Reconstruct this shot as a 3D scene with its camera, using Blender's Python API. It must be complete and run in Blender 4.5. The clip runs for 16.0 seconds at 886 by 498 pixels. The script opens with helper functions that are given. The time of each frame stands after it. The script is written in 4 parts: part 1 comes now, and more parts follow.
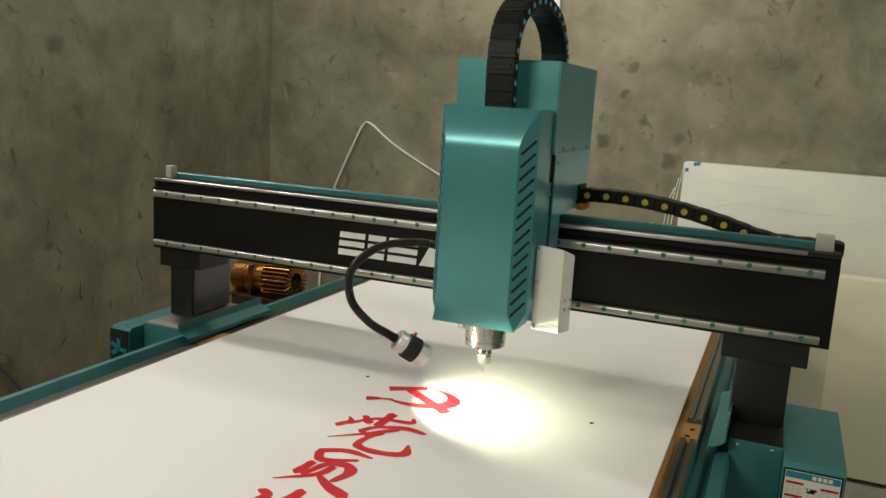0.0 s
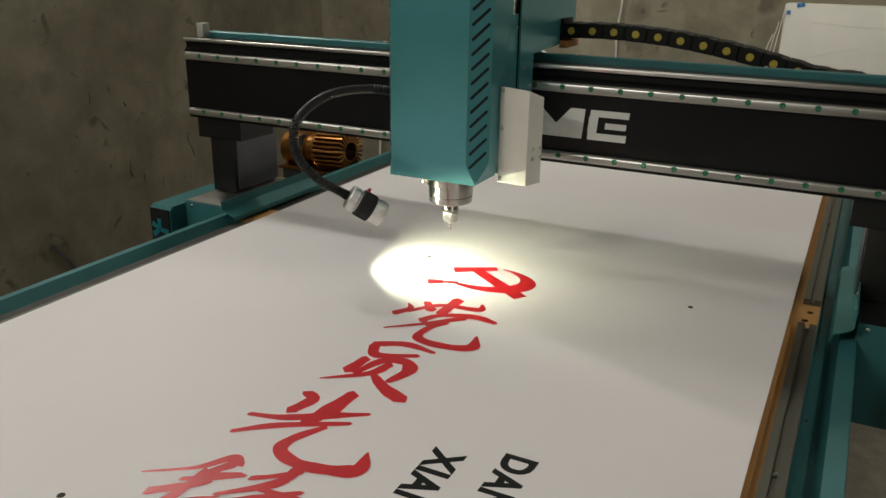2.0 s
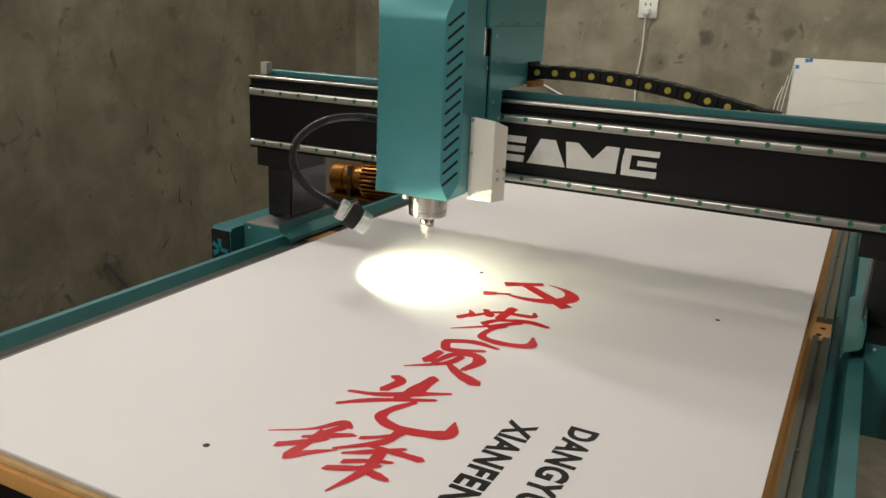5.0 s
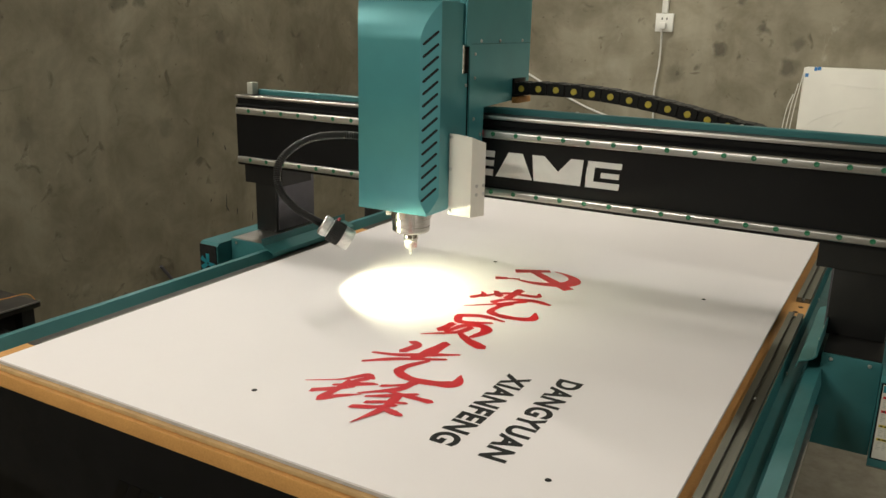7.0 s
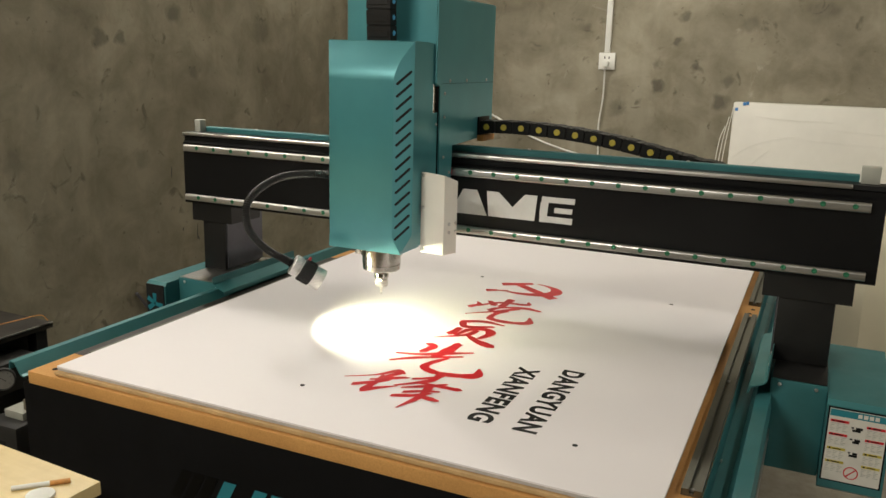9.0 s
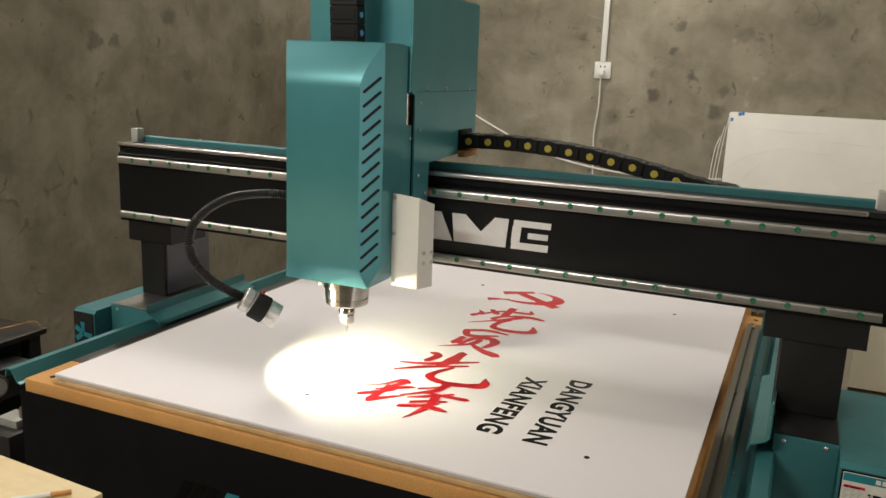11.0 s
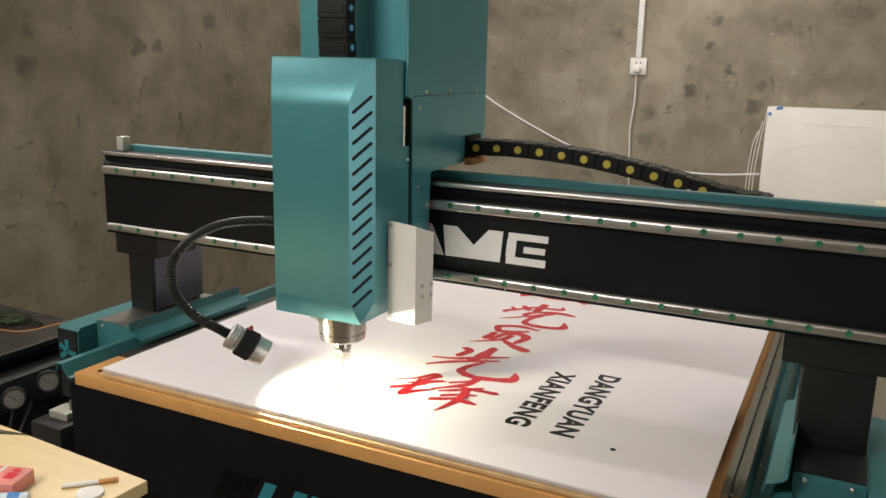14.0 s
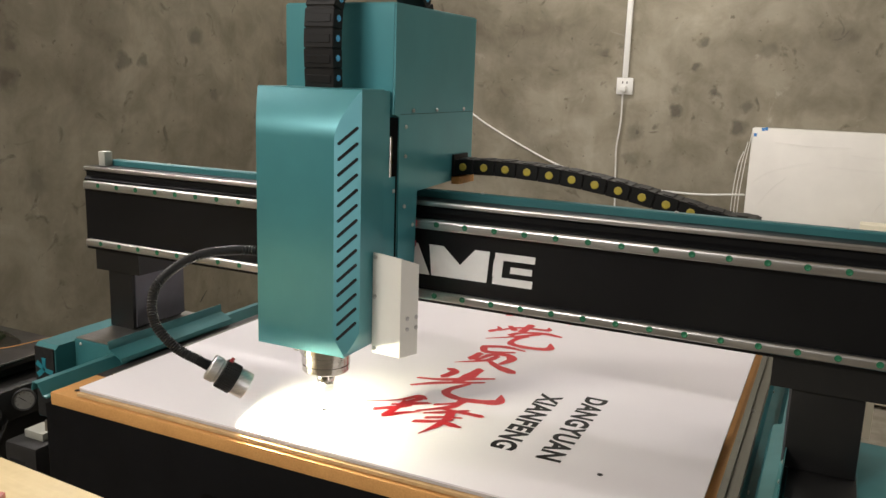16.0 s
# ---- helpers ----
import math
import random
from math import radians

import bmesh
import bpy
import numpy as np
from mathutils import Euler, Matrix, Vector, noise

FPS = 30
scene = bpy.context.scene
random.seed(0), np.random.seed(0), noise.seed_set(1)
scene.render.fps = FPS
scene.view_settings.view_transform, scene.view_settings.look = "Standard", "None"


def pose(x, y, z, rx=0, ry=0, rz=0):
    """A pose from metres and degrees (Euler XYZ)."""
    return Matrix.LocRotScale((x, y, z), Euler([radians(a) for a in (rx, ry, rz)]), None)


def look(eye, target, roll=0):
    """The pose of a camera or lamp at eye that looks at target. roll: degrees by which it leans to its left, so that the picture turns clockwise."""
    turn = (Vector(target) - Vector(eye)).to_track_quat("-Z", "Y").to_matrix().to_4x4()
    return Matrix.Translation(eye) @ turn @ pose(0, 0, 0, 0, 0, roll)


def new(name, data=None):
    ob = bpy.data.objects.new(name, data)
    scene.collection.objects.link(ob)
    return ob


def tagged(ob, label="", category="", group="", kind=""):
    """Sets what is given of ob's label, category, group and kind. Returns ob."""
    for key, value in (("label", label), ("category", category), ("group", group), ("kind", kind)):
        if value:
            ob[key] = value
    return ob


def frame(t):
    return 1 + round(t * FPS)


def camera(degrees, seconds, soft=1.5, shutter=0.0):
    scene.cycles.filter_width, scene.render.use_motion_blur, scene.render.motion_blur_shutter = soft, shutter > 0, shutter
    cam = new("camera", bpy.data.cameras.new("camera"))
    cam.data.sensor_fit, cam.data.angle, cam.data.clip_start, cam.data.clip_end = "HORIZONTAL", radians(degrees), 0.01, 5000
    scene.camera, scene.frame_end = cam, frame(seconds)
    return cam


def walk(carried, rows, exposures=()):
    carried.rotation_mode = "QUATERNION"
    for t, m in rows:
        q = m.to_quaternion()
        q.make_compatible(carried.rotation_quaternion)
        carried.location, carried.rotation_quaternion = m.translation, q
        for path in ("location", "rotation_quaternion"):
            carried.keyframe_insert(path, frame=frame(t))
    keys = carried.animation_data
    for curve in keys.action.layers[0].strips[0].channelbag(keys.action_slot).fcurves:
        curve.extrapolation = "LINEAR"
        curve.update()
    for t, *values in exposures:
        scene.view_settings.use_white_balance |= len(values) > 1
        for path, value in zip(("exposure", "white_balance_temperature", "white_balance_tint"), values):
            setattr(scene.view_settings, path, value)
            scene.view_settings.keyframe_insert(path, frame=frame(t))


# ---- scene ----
from itertools import product

# camera and its walk
cam = camera(56.30, 16.0)
PATH = [
    (0, (1.3754, -0.6286, 1.4816), (0.6356, 1.1949, 1.1243), 3.41),
    (0.5, (1.3434, -0.6095, 1.4867), (0.5421, 1.1907, 1.1441), 2.12),
    (1, (1.3238, -0.5149, 1.4654), (0.4829, 1.2372, 0.9930), 0.97),
    (1.5, (1.2886, -0.4223, 1.4467), (0.4483, 1.2891, 0.8425), 0.78),
    (2, (1.2728, -0.3904, 1.4132), (0.4303, 1.2973, 0.7482), 0.95),
    (2.5, (1.2417, -0.3631, 1.4233), (0.3594, 1.2956, 0.7375), 1.45),
    (3, (1.2277, -0.3507, 1.4400), (0.3200, 1.3023, 0.7738), 1.71),
    (3.5, (1.2186, -0.4657, 1.4340), (0.3605, 1.2197, 0.7836), 1.74),
    (4, (1.2337, -0.5693, 1.4252), (0.4090, 1.1365, 0.7848), 1.65),
    (4.5, (1.2482, -0.6112, 1.4196), (0.4081, 1.1057, 0.8311), 2.20),
    (7, (1.4339, -0.8408, 1.4282), (0.4819, 0.8360, 0.8970), 1.25),
    (7.5, (1.4894, -0.9217, 1.4200), (0.5130, 0.7405, 0.8876), 0.82),
    (8, (1.4244, -1.0471, 1.4327), (0.4836, 0.6411, 0.9178), 0.37),
    (8.5, (1.3956, -1.1195, 1.4320), (0.5429, 0.6233, 0.9465), 0.47),
    (9, (1.3755, -1.1298, 1.4373), (0.5702, 0.6448, 0.9871), 1.61),
    (9.5, (1.3316, -1.1187, 1.4379), (0.5346, 0.6679, 1.0226), 2.67),
    (10, (1.3131, -1.1106, 1.4304), (0.5376, 0.6860, 1.0169), 2.45),
    (12.5, (1.3588, -1.1663, 1.4340), (0.5447, 0.6005, 0.9698), 1.72),
    (13, (1.3567, -1.1688, 1.4339), (0.5114, 0.5829, 0.9680), 1.81),
    (13.5, (1.3607, -1.1624, 1.4404), (0.4938, 0.5817, 0.9857), 1.43),
    (14, (1.3649, -1.1542, 1.4401), (0.4988, 0.5943, 1.0009), 1.24),
    (14.5, (1.3654, -1.1457, 1.4411), (0.5127, 0.6086, 0.9991), 1.34),
    (15, (1.3623, -1.1396, 1.4413), (0.5195, 0.6192, 0.9984), 1.52),
    (15.5, (1.3618, -1.1369, 1.4424), (0.5329, 0.6328, 1.0171), 1.69),
    (16, (1.3548, -1.1354, 1.4422), (0.5153, 0.6354, 1.0428), 1.91),
]
EXPOSURES = [(0.0, -0.20, 6450, 2), (0.4, 0.26, 6150, 3), (0.9, 0.14, 6100, 4), (1.6, -0.74, 6250, 5), (2.6, -0.64, 6250, 6), (3.4, -0.32, 6250, 7), (4.5, -0.32, 6250, 7), (7.0, -0.10, 6500, 5),
             (9.0, -0.04, 6500, 7), (10.2, -0.06, 6450, 8), (12.3, 0.07, 6250, 13), (13.5, 0.12, 6250, 13), (16.0, 0.20, 6200, 14)]
walk(cam, [(t, look(eye, target, roll)) for t, eye, target, roll in PATH], EXPOSURES)

# ---- world and light ----
world = bpy.data.worlds.new("world")
scene.world = world
world.use_nodes = True
wn = world.node_tree.nodes
sky = wn.new("ShaderNodeTexSky")
sky.sky_type, sky.sun_disc = "NISHITA", False
sky.sun_elevation, sky.sun_rotation = radians(35), radians(200)
world.node_tree.links.new(sky.outputs[0], wn["Background"].inputs[0])
wn["Background"].inputs[1].default_value = 0.08


def area_lamp(name, m, sx, sy, power, colour):
    data = bpy.data.lights.new(name, "AREA")
    data.shape, data.size, data.size_y = "RECTANGLE", sx, sy
    data.energy, data.color = power, colour
    ob = new(name, data)
    ob.matrix_world = m
    return ob


# tube lamps, none in view: two in a row high on the west wall; added as fill, two under the ceiling to the north and
# east, one behind the camera; daylight in an unseen doorway
area_lamp("unseen_tube_light", look((-1.355, 1.70, 2.66), (-0.355, 1.701, 2.25)), 0.10, 1.6, 100, (1.0, 0.93, 0.84))
area_lamp("unseen_tube_light", look((-1.355, -0.10, 2.66), (-0.355, -0.099, 2.25)), 0.10, 1.6, 50, (1.0, 0.93, 0.84))
# unseen ceiling tubes added to brighten north wall, right side and front faces
area_lamp("unseen_tube_light", look((0.4, 2.9, 2.86), (0.4, 2.901, 0.0)), 1.3, 0.30, 18, (1.0, 0.93, 0.80))
area_lamp("unseen_tube_light", look((2.9, 1.3, 2.86), (2.9, 1.301, 0.0)), 0.30, 1.3, 22, (1.0, 0.93, 0.82))
area_lamp("unseen_tube_light", look((-0.3, -2.45, 2.80), (-0.3, -1.45, 2.00)), 1.3, 0.12, 58, (1.0, 0.94, 0.83))
# unseen doorway light, placed to brighten the cover's slotted chamfer
area_lamp("unseen_door_light", look((4.12, -1.45, 1.06), (0.0, 0.2, 1.1)), 0.6, 2.0, 16, (1.0, 0.95, 0.88))


# ---- materials ----
def material(name, rough=0.5, metal=0.0):
    m = bpy.data.materials.new(name)
    m.use_nodes = True
    b = m.node_tree.nodes["Principled BSDF"]
    b.inputs["Roughness"].default_value, b.inputs["Metallic"].default_value = rough, metal
    return m, m.node_tree.nodes, m.node_tree.links, b


def coords(nodes, links, scale=(1, 1, 1), kind="Object"):
    tc, mp = nodes.new("ShaderNodeTexCoord"), nodes.new("ShaderNodeMapping")
    mp.inputs["Scale"].default_value = scale
    links.new(tc.outputs[kind], mp.inputs[0])
    return mp.outputs[0]


def noise_tex(nodes, links, at, scale, detail=4.0, rough=0.55, twist=0.0):
    n = nodes.new("ShaderNodeTexNoise")
    n.inputs["Scale"].default_value, n.inputs["Detail"].default_value = scale, detail
    n.inputs["Roughness"].default_value, n.inputs["Distortion"].default_value = rough, twist
    links.new(at, n.inputs["Vector"])
    return n.outputs["Fac"]


def ramp(nodes, links, fac, stops):
    r = nodes.new("ShaderNodeValToRGB")
    el = r.color_ramp.elements
    while len(el) < len(stops):
        el.new(0.5)
    for e, (p, c) in zip(el, stops):
        e.position, e.color = p, (*c, 1) if len(c) == 3 else c
    links.new(fac, r.inputs[0])
    return r.outputs[0]


def mix(nodes, links, fac, a, b, how="MIX"):
    n = nodes.new("ShaderNodeMix")
    n.data_type, n.blend_type = "RGBA", how
    for sock, v in ((n.inputs[0], fac), (n.inputs[6], a), (n.inputs[7], b)):
        if isinstance(v, (int, float)):
            sock.default_value = v
        elif isinstance(v, tuple):
            sock.default_value = (*v, 1)
        else:
            links.new(v, sock)
    return n.outputs[2]


def bump(nodes, links, height, strength, dist, b):
    n = nodes.new("ShaderNodeBump")
    n.inputs["Strength"].default_value, n.inputs["Distance"].default_value = strength, dist
    links.new(height, n.inputs["Height"])
    links.new(n.outputs[0], b.inputs["Normal"])
    return n


def plain(name, colour, rough=0.5, metal=0.0, vary=0.12, scale=14.0, relief=0.0, fine=180.0, gloss=0.5):
    """A paint or metal with faint blotches, smudged gloss and fine relief."""
    m, n, l, b = material(name, rough, metal)
    at = coords(n, l)
    big, small = noise_tex(n, l, at, scale), noise_tex(n, l, at, fine, 2)
    dark = tuple(c * (1 - vary) for c in colour)
    light = tuple(min(1, c * (1 + vary)) for c in colour)
    l.new(ramp(n, l, big, [(0.3, dark), (0.7, light)]), b.inputs["Base Color"])
    r = n.new("ShaderNodeMapRange")
    r.inputs[3].default_value, r.inputs[4].default_value = rough * 0.8, min(1, rough * 1.25)
    l.new(noise_tex(n, l, at, scale * 2.3), r.inputs[0])
    l.new(r.outputs[0], b.inputs["Roughness"])
    b.inputs["Specular IOR Level"].default_value = gloss
    if relief:
        bump(n, l, small, relief, 0.001, b)
    return m


def glow(name, colour, strength):
    m, n, l, b = material(name, 0.4)
    b.inputs["Base Color"].default_value = (*colour, 1)
    b.inputs["Emission Color"].default_value, b.inputs["Emission Strength"].default_value = (*colour, 1), strength
    return m


# damp spots on the walls: centre, radius and strength
STAINS = ((0.61, 3.48, 1.55, 0.045, 0.7), (0.645, 3.48, 1.68, 0.04, 0.6), (0.72, 3.48, 1.42, 0.032, 0.6), (0.524, 3.48, 1.32, 0.042, 0.75), (0.52, 3.48, 1.44, 0.03, 0.45),
          (0.44, 3.48, 1.23, 0.025, 0.6), (0.853, 3.48, 1.25, 0.05, 0.65), (0.878, 3.48, 1.356, 0.035, 0.5), (0.39, 3.48, 1.30, 0.02, 0.4), (0.956, 3.48, 1.64, 0.05, 0.35),
          (0.31, 3.48, 1.20, 0.06, 0.35), (0.30, 3.48, 1.05, 0.05, 0.4), (-1.42, 0.952, 1.40, 0.06, 0.7), (-1.42, 0.98, 1.53, 0.045, 0.55), (-1.42, 1.504, 1.477, 0.05, 0.6),
          (-1.42, 1.611, 1.48, 0.035, 0.6), (-1.42, 1.953, 1.605, 0.06, 0.6), (-1.42, 2.073, 1.335, 0.05, 0.4), (-1.42, 1.046, 1.004, 0.07, 0.45), (-1.42, 1.70, 0.95, 0.06, 0.35),
          (-1.42, 2.6, 1.55, 0.09, 0.4), (-0.7, 3.48, 1.75, 0.10, 0.35), (1.3, 3.48, 1.72, 0.09, 0.4), (0.1, 3.48, 1.62, 0.04, 0.4))


def plaster(name):
    """Raw grey cement render: trowel clouds, damp stains, pits and scuffs."""
    m, n, l, b = material(name, 0.9)
    at = coords(n, l)
    cloud = noise_tex(n, l, at, 1.1, 6, 0.6, 0.6)
    base = ramp(n, l, cloud, [(0.28, (0.15, 0.132, 0.095)), (0.5, (0.25, 0.225, 0.167)), (0.70, (0.35, 0.317, 0.246))])
    streak_at = coords(n, l, (7, 7, 0.9))
    streak = ramp(n, l, noise_tex(n, l, streak_at, 1.0, 5, 0.6), [(0.42, (0.82, 0.82, 0.82)), (0.62, (1.06, 1.05, 1.03))])
    base = mix(n, l, 0.3, base, streak, "MULTIPLY")
    mid = ramp(n, l, noise_tex(n, l, at, 5.5, 5, 0.62, 0.4), [(0.34, (0.66, 0.64, 0.58)), (0.62, (1.10, 1.10, 1.10))])
    base = mix(n, l, 0.7, base, mid, "MULTIPLY")
    spot = ramp(n, l, noise_tex(n, l, at, 9.0, 4, 0.55, 0.9), [(0.63, (0, 0, 0)), (0.72, (0.8, 0.8, 0.8))])
    base = mix(n, l, spot, base, (0.105, 0.09, 0.062))
    pale = ramp(n, l, noise_tex(n, l, at, 3.1, 5, 0.7, 1.5), [(0.66, (0, 0, 0)), (0.78, (0.55, 0.55, 0.55))])
    base = mix(n, l, pale, base, (0.46, 0.43, 0.36))
    nick = noise_tex(n, l, coords(n, l, (16, 16, 3.2)), 1.0, 3, 0.6, 1.2)
    base = mix(n, l, ramp(n, l, nick, [(0.765, (0, 0, 0)), (0.79, (0.8, 0.8, 0.8))]), base, (0.06, 0.052, 0.038))
    speck = noise_tex(n, l, at, 34, 2, 0.5)
    base = mix(n, l, ramp(n, l, speck, [(0.72, (0, 0, 0)), (0.78, (0.7, 0.7, 0.7))]), base, (0.10, 0.085, 0.06))
    warp = n.new("ShaderNodeTexNoise")
    warp.inputs["Scale"].default_value, warp.inputs["Detail"].default_value = 16.0, 4.0
    l.new(at, warp.inputs["Vector"])
    moved = n.new("ShaderNodeVectorMath")
    moved.operation = "MULTIPLY_ADD"
    l.new(warp.outputs["Color"], moved.inputs[0])
    moved.inputs[1].default_value = (0.10, 0.10, 0.10)
    l.new(at, moved.inputs[2])
    last = None
    for x, y, z, r, depth in STAINS:
        d = n.new("ShaderNodeVectorMath")
        d.operation = "DISTANCE"
        l.new(moved.outputs[0], d.inputs[0])
        d.inputs[1].default_value = (x + 0.05, y + 0.05, z + 0.05)
        m2 = n.new("ShaderNodeMapRange")
        for k, v in ((1, r * 0.45), (2, r), (3, depth), (4, 0.0)):
            m2.inputs[k].default_value = v
        l.new(d.outputs["Value"], m2.inputs[0])
        if last is None:
            last = m2.outputs[0]
        else:
            top = n.new("ShaderNodeMath")
            top.operation = "MAXIMUM"
            l.new(last, top.inputs[0])
            l.new(m2.outputs[0], top.inputs[1])
            last = top.outputs[0]
    base = mix(n, l, last, base, (0.075, 0.066, 0.048))
    l.new(base, b.inputs["Base Color"])
    rough = mix(n, l, 0.5, noise_tex(n, l, at, 26, 6, 0.65), noise_tex(n, l, at, 6, 5, 0.6))
    bump(n, l, rough, 0.55, 0.006, b)
    return m


def concrete_floor():
    m, n, l, b = material("concrete_floor", 0.75)
    at = coords(n, l)
    base = ramp(n, l, noise_tex(n, l, at, 2.2, 6, 0.6), [(0.3, (0.26, 0.235, 0.19)), (0.7, (0.42, 0.385, 0.32))])
    dirt = ramp(n, l, noise_tex(n, l, at, 19, 5, 0.65), [(0.35, (0.72, 0.7, 0.66)), (0.6, (1, 1, 1))])
    l.new(mix(n, l, 0.7, base, dirt, "MULTIPLY"), b.inputs["Base Color"])
    bump(n, l, noise_tex(n, l, at, 45, 5), 0.3, 0.003, b)
    return m


def fibreboard():
    m, n, l, b = material("fibreboard", 0.7)
    at = coords(n, l)
    base = ramp(n, l, noise_tex(n, l, at, 240, 3, 0.7), [(0.25, (0.50, 0.25, 0.075)), (0.75, (0.63, 0.335, 0.108))])
    stain = ramp(n, l, noise_tex(n, l, at, 7, 4), [(0.35, (0.84, 0.81, 0.76)), (0.6, (1.04, 1.04, 1.02))])
    l.new(mix(n, l, 0.8, base, stain, "MULTIPLY"), b.inputs["Base Color"])
    bump(n, l, noise_tex(n, l, at, 400, 2), 0.25, 0.001, b)
    return m


def brushed(name, colour, rough, axis_scale):
    m, n, l, b = material(name, rough, 1.0)
    at = coords(n, l, axis_scale)
    g = noise_tex(n, l, at, 1.0, 4, 0.6)
    l.new(ramp(n, l, g, [(0.3, tuple(c * 0.72 for c in colour)), (0.7, colour)]), b.inputs["Base Color"])
    r = n.new("ShaderNodeMapRange")
    r.inputs[3].default_value, r.inputs[4].default_value = rough * 0.7, rough * 1.4
    l.new(g, r.inputs[0])
    l.new(r.outputs[0], b.inputs["Roughness"])
    return m


def pale_wood():
    m, n, l, b = material("pale_wood_laminate", 0.45)
    at = coords(n, l, (3, 40, 40))
    base = ramp(n, l, noise_tex(n, l, at, 1.6, 5, 0.6), [(0.3, (0.72, 0.555, 0.275)), (0.7, (0.77, 0.61, 0.315))])
    spot = ramp(n, l, noise_tex(n, l, coords(n, l), 30, 4), [(0.3, (0.9, 0.88, 0.84)), (0.55, (1, 1, 1))])
    l.new(mix(n, l, 0.6, base, spot, "MULTIPLY"), b.inputs["Base Color"])
    return m


def clear_film():
    m, n, l, b = material("clear_film", 0.12)
    b.inputs["Base Color"].default_value = (0.95, 0.95, 0.93, 1)
    b.inputs["Transmission Weight"].default_value = 1.0
    b.inputs["IOR"].default_value = 1.12
    return m


TEAL = plain("teal_paint", (0.066, 0.275, 0.305), 0.31, 0.38, 0.06, 9, 0.03, 700, 0.9)
TEAL_SATIN = plain("teal_gantry_paint", (0.036, 0.155, 0.166), 0.42, 0.1, 0.10, 9, 0.05, 600)
BLACK = plain("black_powder_coat", (0.0036, 0.0037, 0.0045), 0.55, 0.0, 0.25, 7, 0.12, 800, 0.13)
GANTRY_BLACK = plain("black_gantry_paint", (0.0095, 0.0092, 0.009), 0.42, 0.0, 0.3, 6, 0.08, 700, 0.35)
BEAM = plain("black_anodised_beam", (0.006, 0.006, 0.0065), 0.38, 0.0, 0.3, 5, 0.05, 900, 0.2)
STEEL = brushed("brushed_steel", (0.60, 0.585, 0.565), 0.32, (4, 160, 160))
CHROME = brushed("turned_spindle_steel", (0.60, 0.57, 0.52), 0.13, (60, 60, 700))
LAMP_ALU = brushed("satin_aluminium", (0.86, 0.85, 0.83), 0.40, (60, 60, 400))
BRIGHT = brushed("machined_steel", (0.84, 0.82, 0.78), 0.24, (60, 60, 400))
GREYSTEEL = plain("grey_steel_plate", (0.115, 0.112, 0.13), 0.42, 0.6, 0.15, 12, 0.05)
ALU = brushed("aluminium_profile", (0.19, 0.185, 0.155), 0.45, (160, 3, 160))
CAPGREY = plain("grey_end_cap", (0.42, 0.42, 0.37), 0.5, 0.3, 0.08, 20, 0.05)
MDF = fibreboard()
TAN = plain("tan_backing_board", (0.55, 0.36, 0.17), 0.7, 0, 0.15, 20, 0.1)
BOARD = plain("white_pvc_sheet", (0.84, 0.797, 0.812), 0.58, 0.0, 0.012, 3, 0.02, 900, 0.3)
BOARD_EDGE_SHADE = plain("white_sheet_edge_shade", (0.50, 0.46, 0.45), 0.6, 0.0, 0.1, 40)
RED = plain("red_print", (0.62, 0.012, 0.022), 0.38, 0, 0.06, 30)
INK = plain("black_print", (0.006, 0.006, 0.006), 0.5, 0, 0.1, 30, 0.0, 180.0, 0.2)
WHITE_MARK = plain("white_marking", (0.72, 0.71, 0.69), 0.5, 0, 0.05, 30)
TEAL_MARK = plain("teal_marking", (0.016, 0.19, 0.24), 0.4, 0, 0.08, 30)
GLOSS_BLACK = plain("gloss_black_marking", (0.0012, 0.0012, 0.0012), 0.35, 0, 0.1, 30, 0.0, 180.0, 0.1)
CHAIN = plain("black_nylon_chain", (0.007, 0.0065, 0.006), 0.5, 0, 0.2, 60, 0.08, 180.0, 0.25)
YELLOW = plain("yellow_plug", (0.50, 0.40, 0.05), 0.5, 0, 0.12, 90)
BLUE = plain("blue_plug", (0.10, 0.42, 0.72), 0.5, 0, 0.08, 90)
GREEN = plain("green_plug", (0.010, 0.13, 0.06), 0.5, 0, 0.15, 90)
DUCT = plain("light_grey_cover_paint", (0.74, 0.72, 0.66), 0.42, 0, 0.04, 15, 0.04)
# near-black for the shade inside uncut holes and gaps; also the black plate
DARK = plain("hole_shade_and_black", (0.004, 0.004, 0.004), 0.8, 0, 0.1, 30)
RUBBER = plain("black_ribbed_hose", (0.010, 0.010, 0.010), 0.48, 0, 0.15, 60, 0.05, 180.0, 0.35)
LENS = glow("lamp_lens", (1.0, 0.985, 0.68), 2550.0)
WALL = plaster("raw_cement_render")
FLOOR = concrete_floor()
CEIL = plain("whitewashed_ceiling", (0.55, 0.53, 0.48), 0.9, 0, 0.08, 3, 0.2)
PLASTIC = plain("white_plastic", (0.74, 0.73, 0.69), 0.35, 0, 0.03, 30)
FOAM = plain("white_foam_board", (0.76, 0.735, 0.68), 0.4, 0, 0.05, 5, 0.1, 60)
CREAM = plain("cream_panel", (0.72, 0.67, 0.52), 0.6, 0, 0.06, 3, 0.1)
FILM = clear_film()
WOOD = pale_wood()
GRIME = plain("greasy_dark_steel", (0.042, 0.038, 0.033), 0.4, 0.5, 0.45, 9, 0.2, 120)
# also paints the shade in gaps by the rail and under the boards
GRIME_AND_SHADE = plain("black_grime_and_gap_shade", (0.018, 0.017, 0.016), 0.55, 0, 0.4, 9, 0.2, 120)
BRASS = brushed("golden_brass", (0.34, 0.155, 0.04), 0.33, (60, 300, 300))
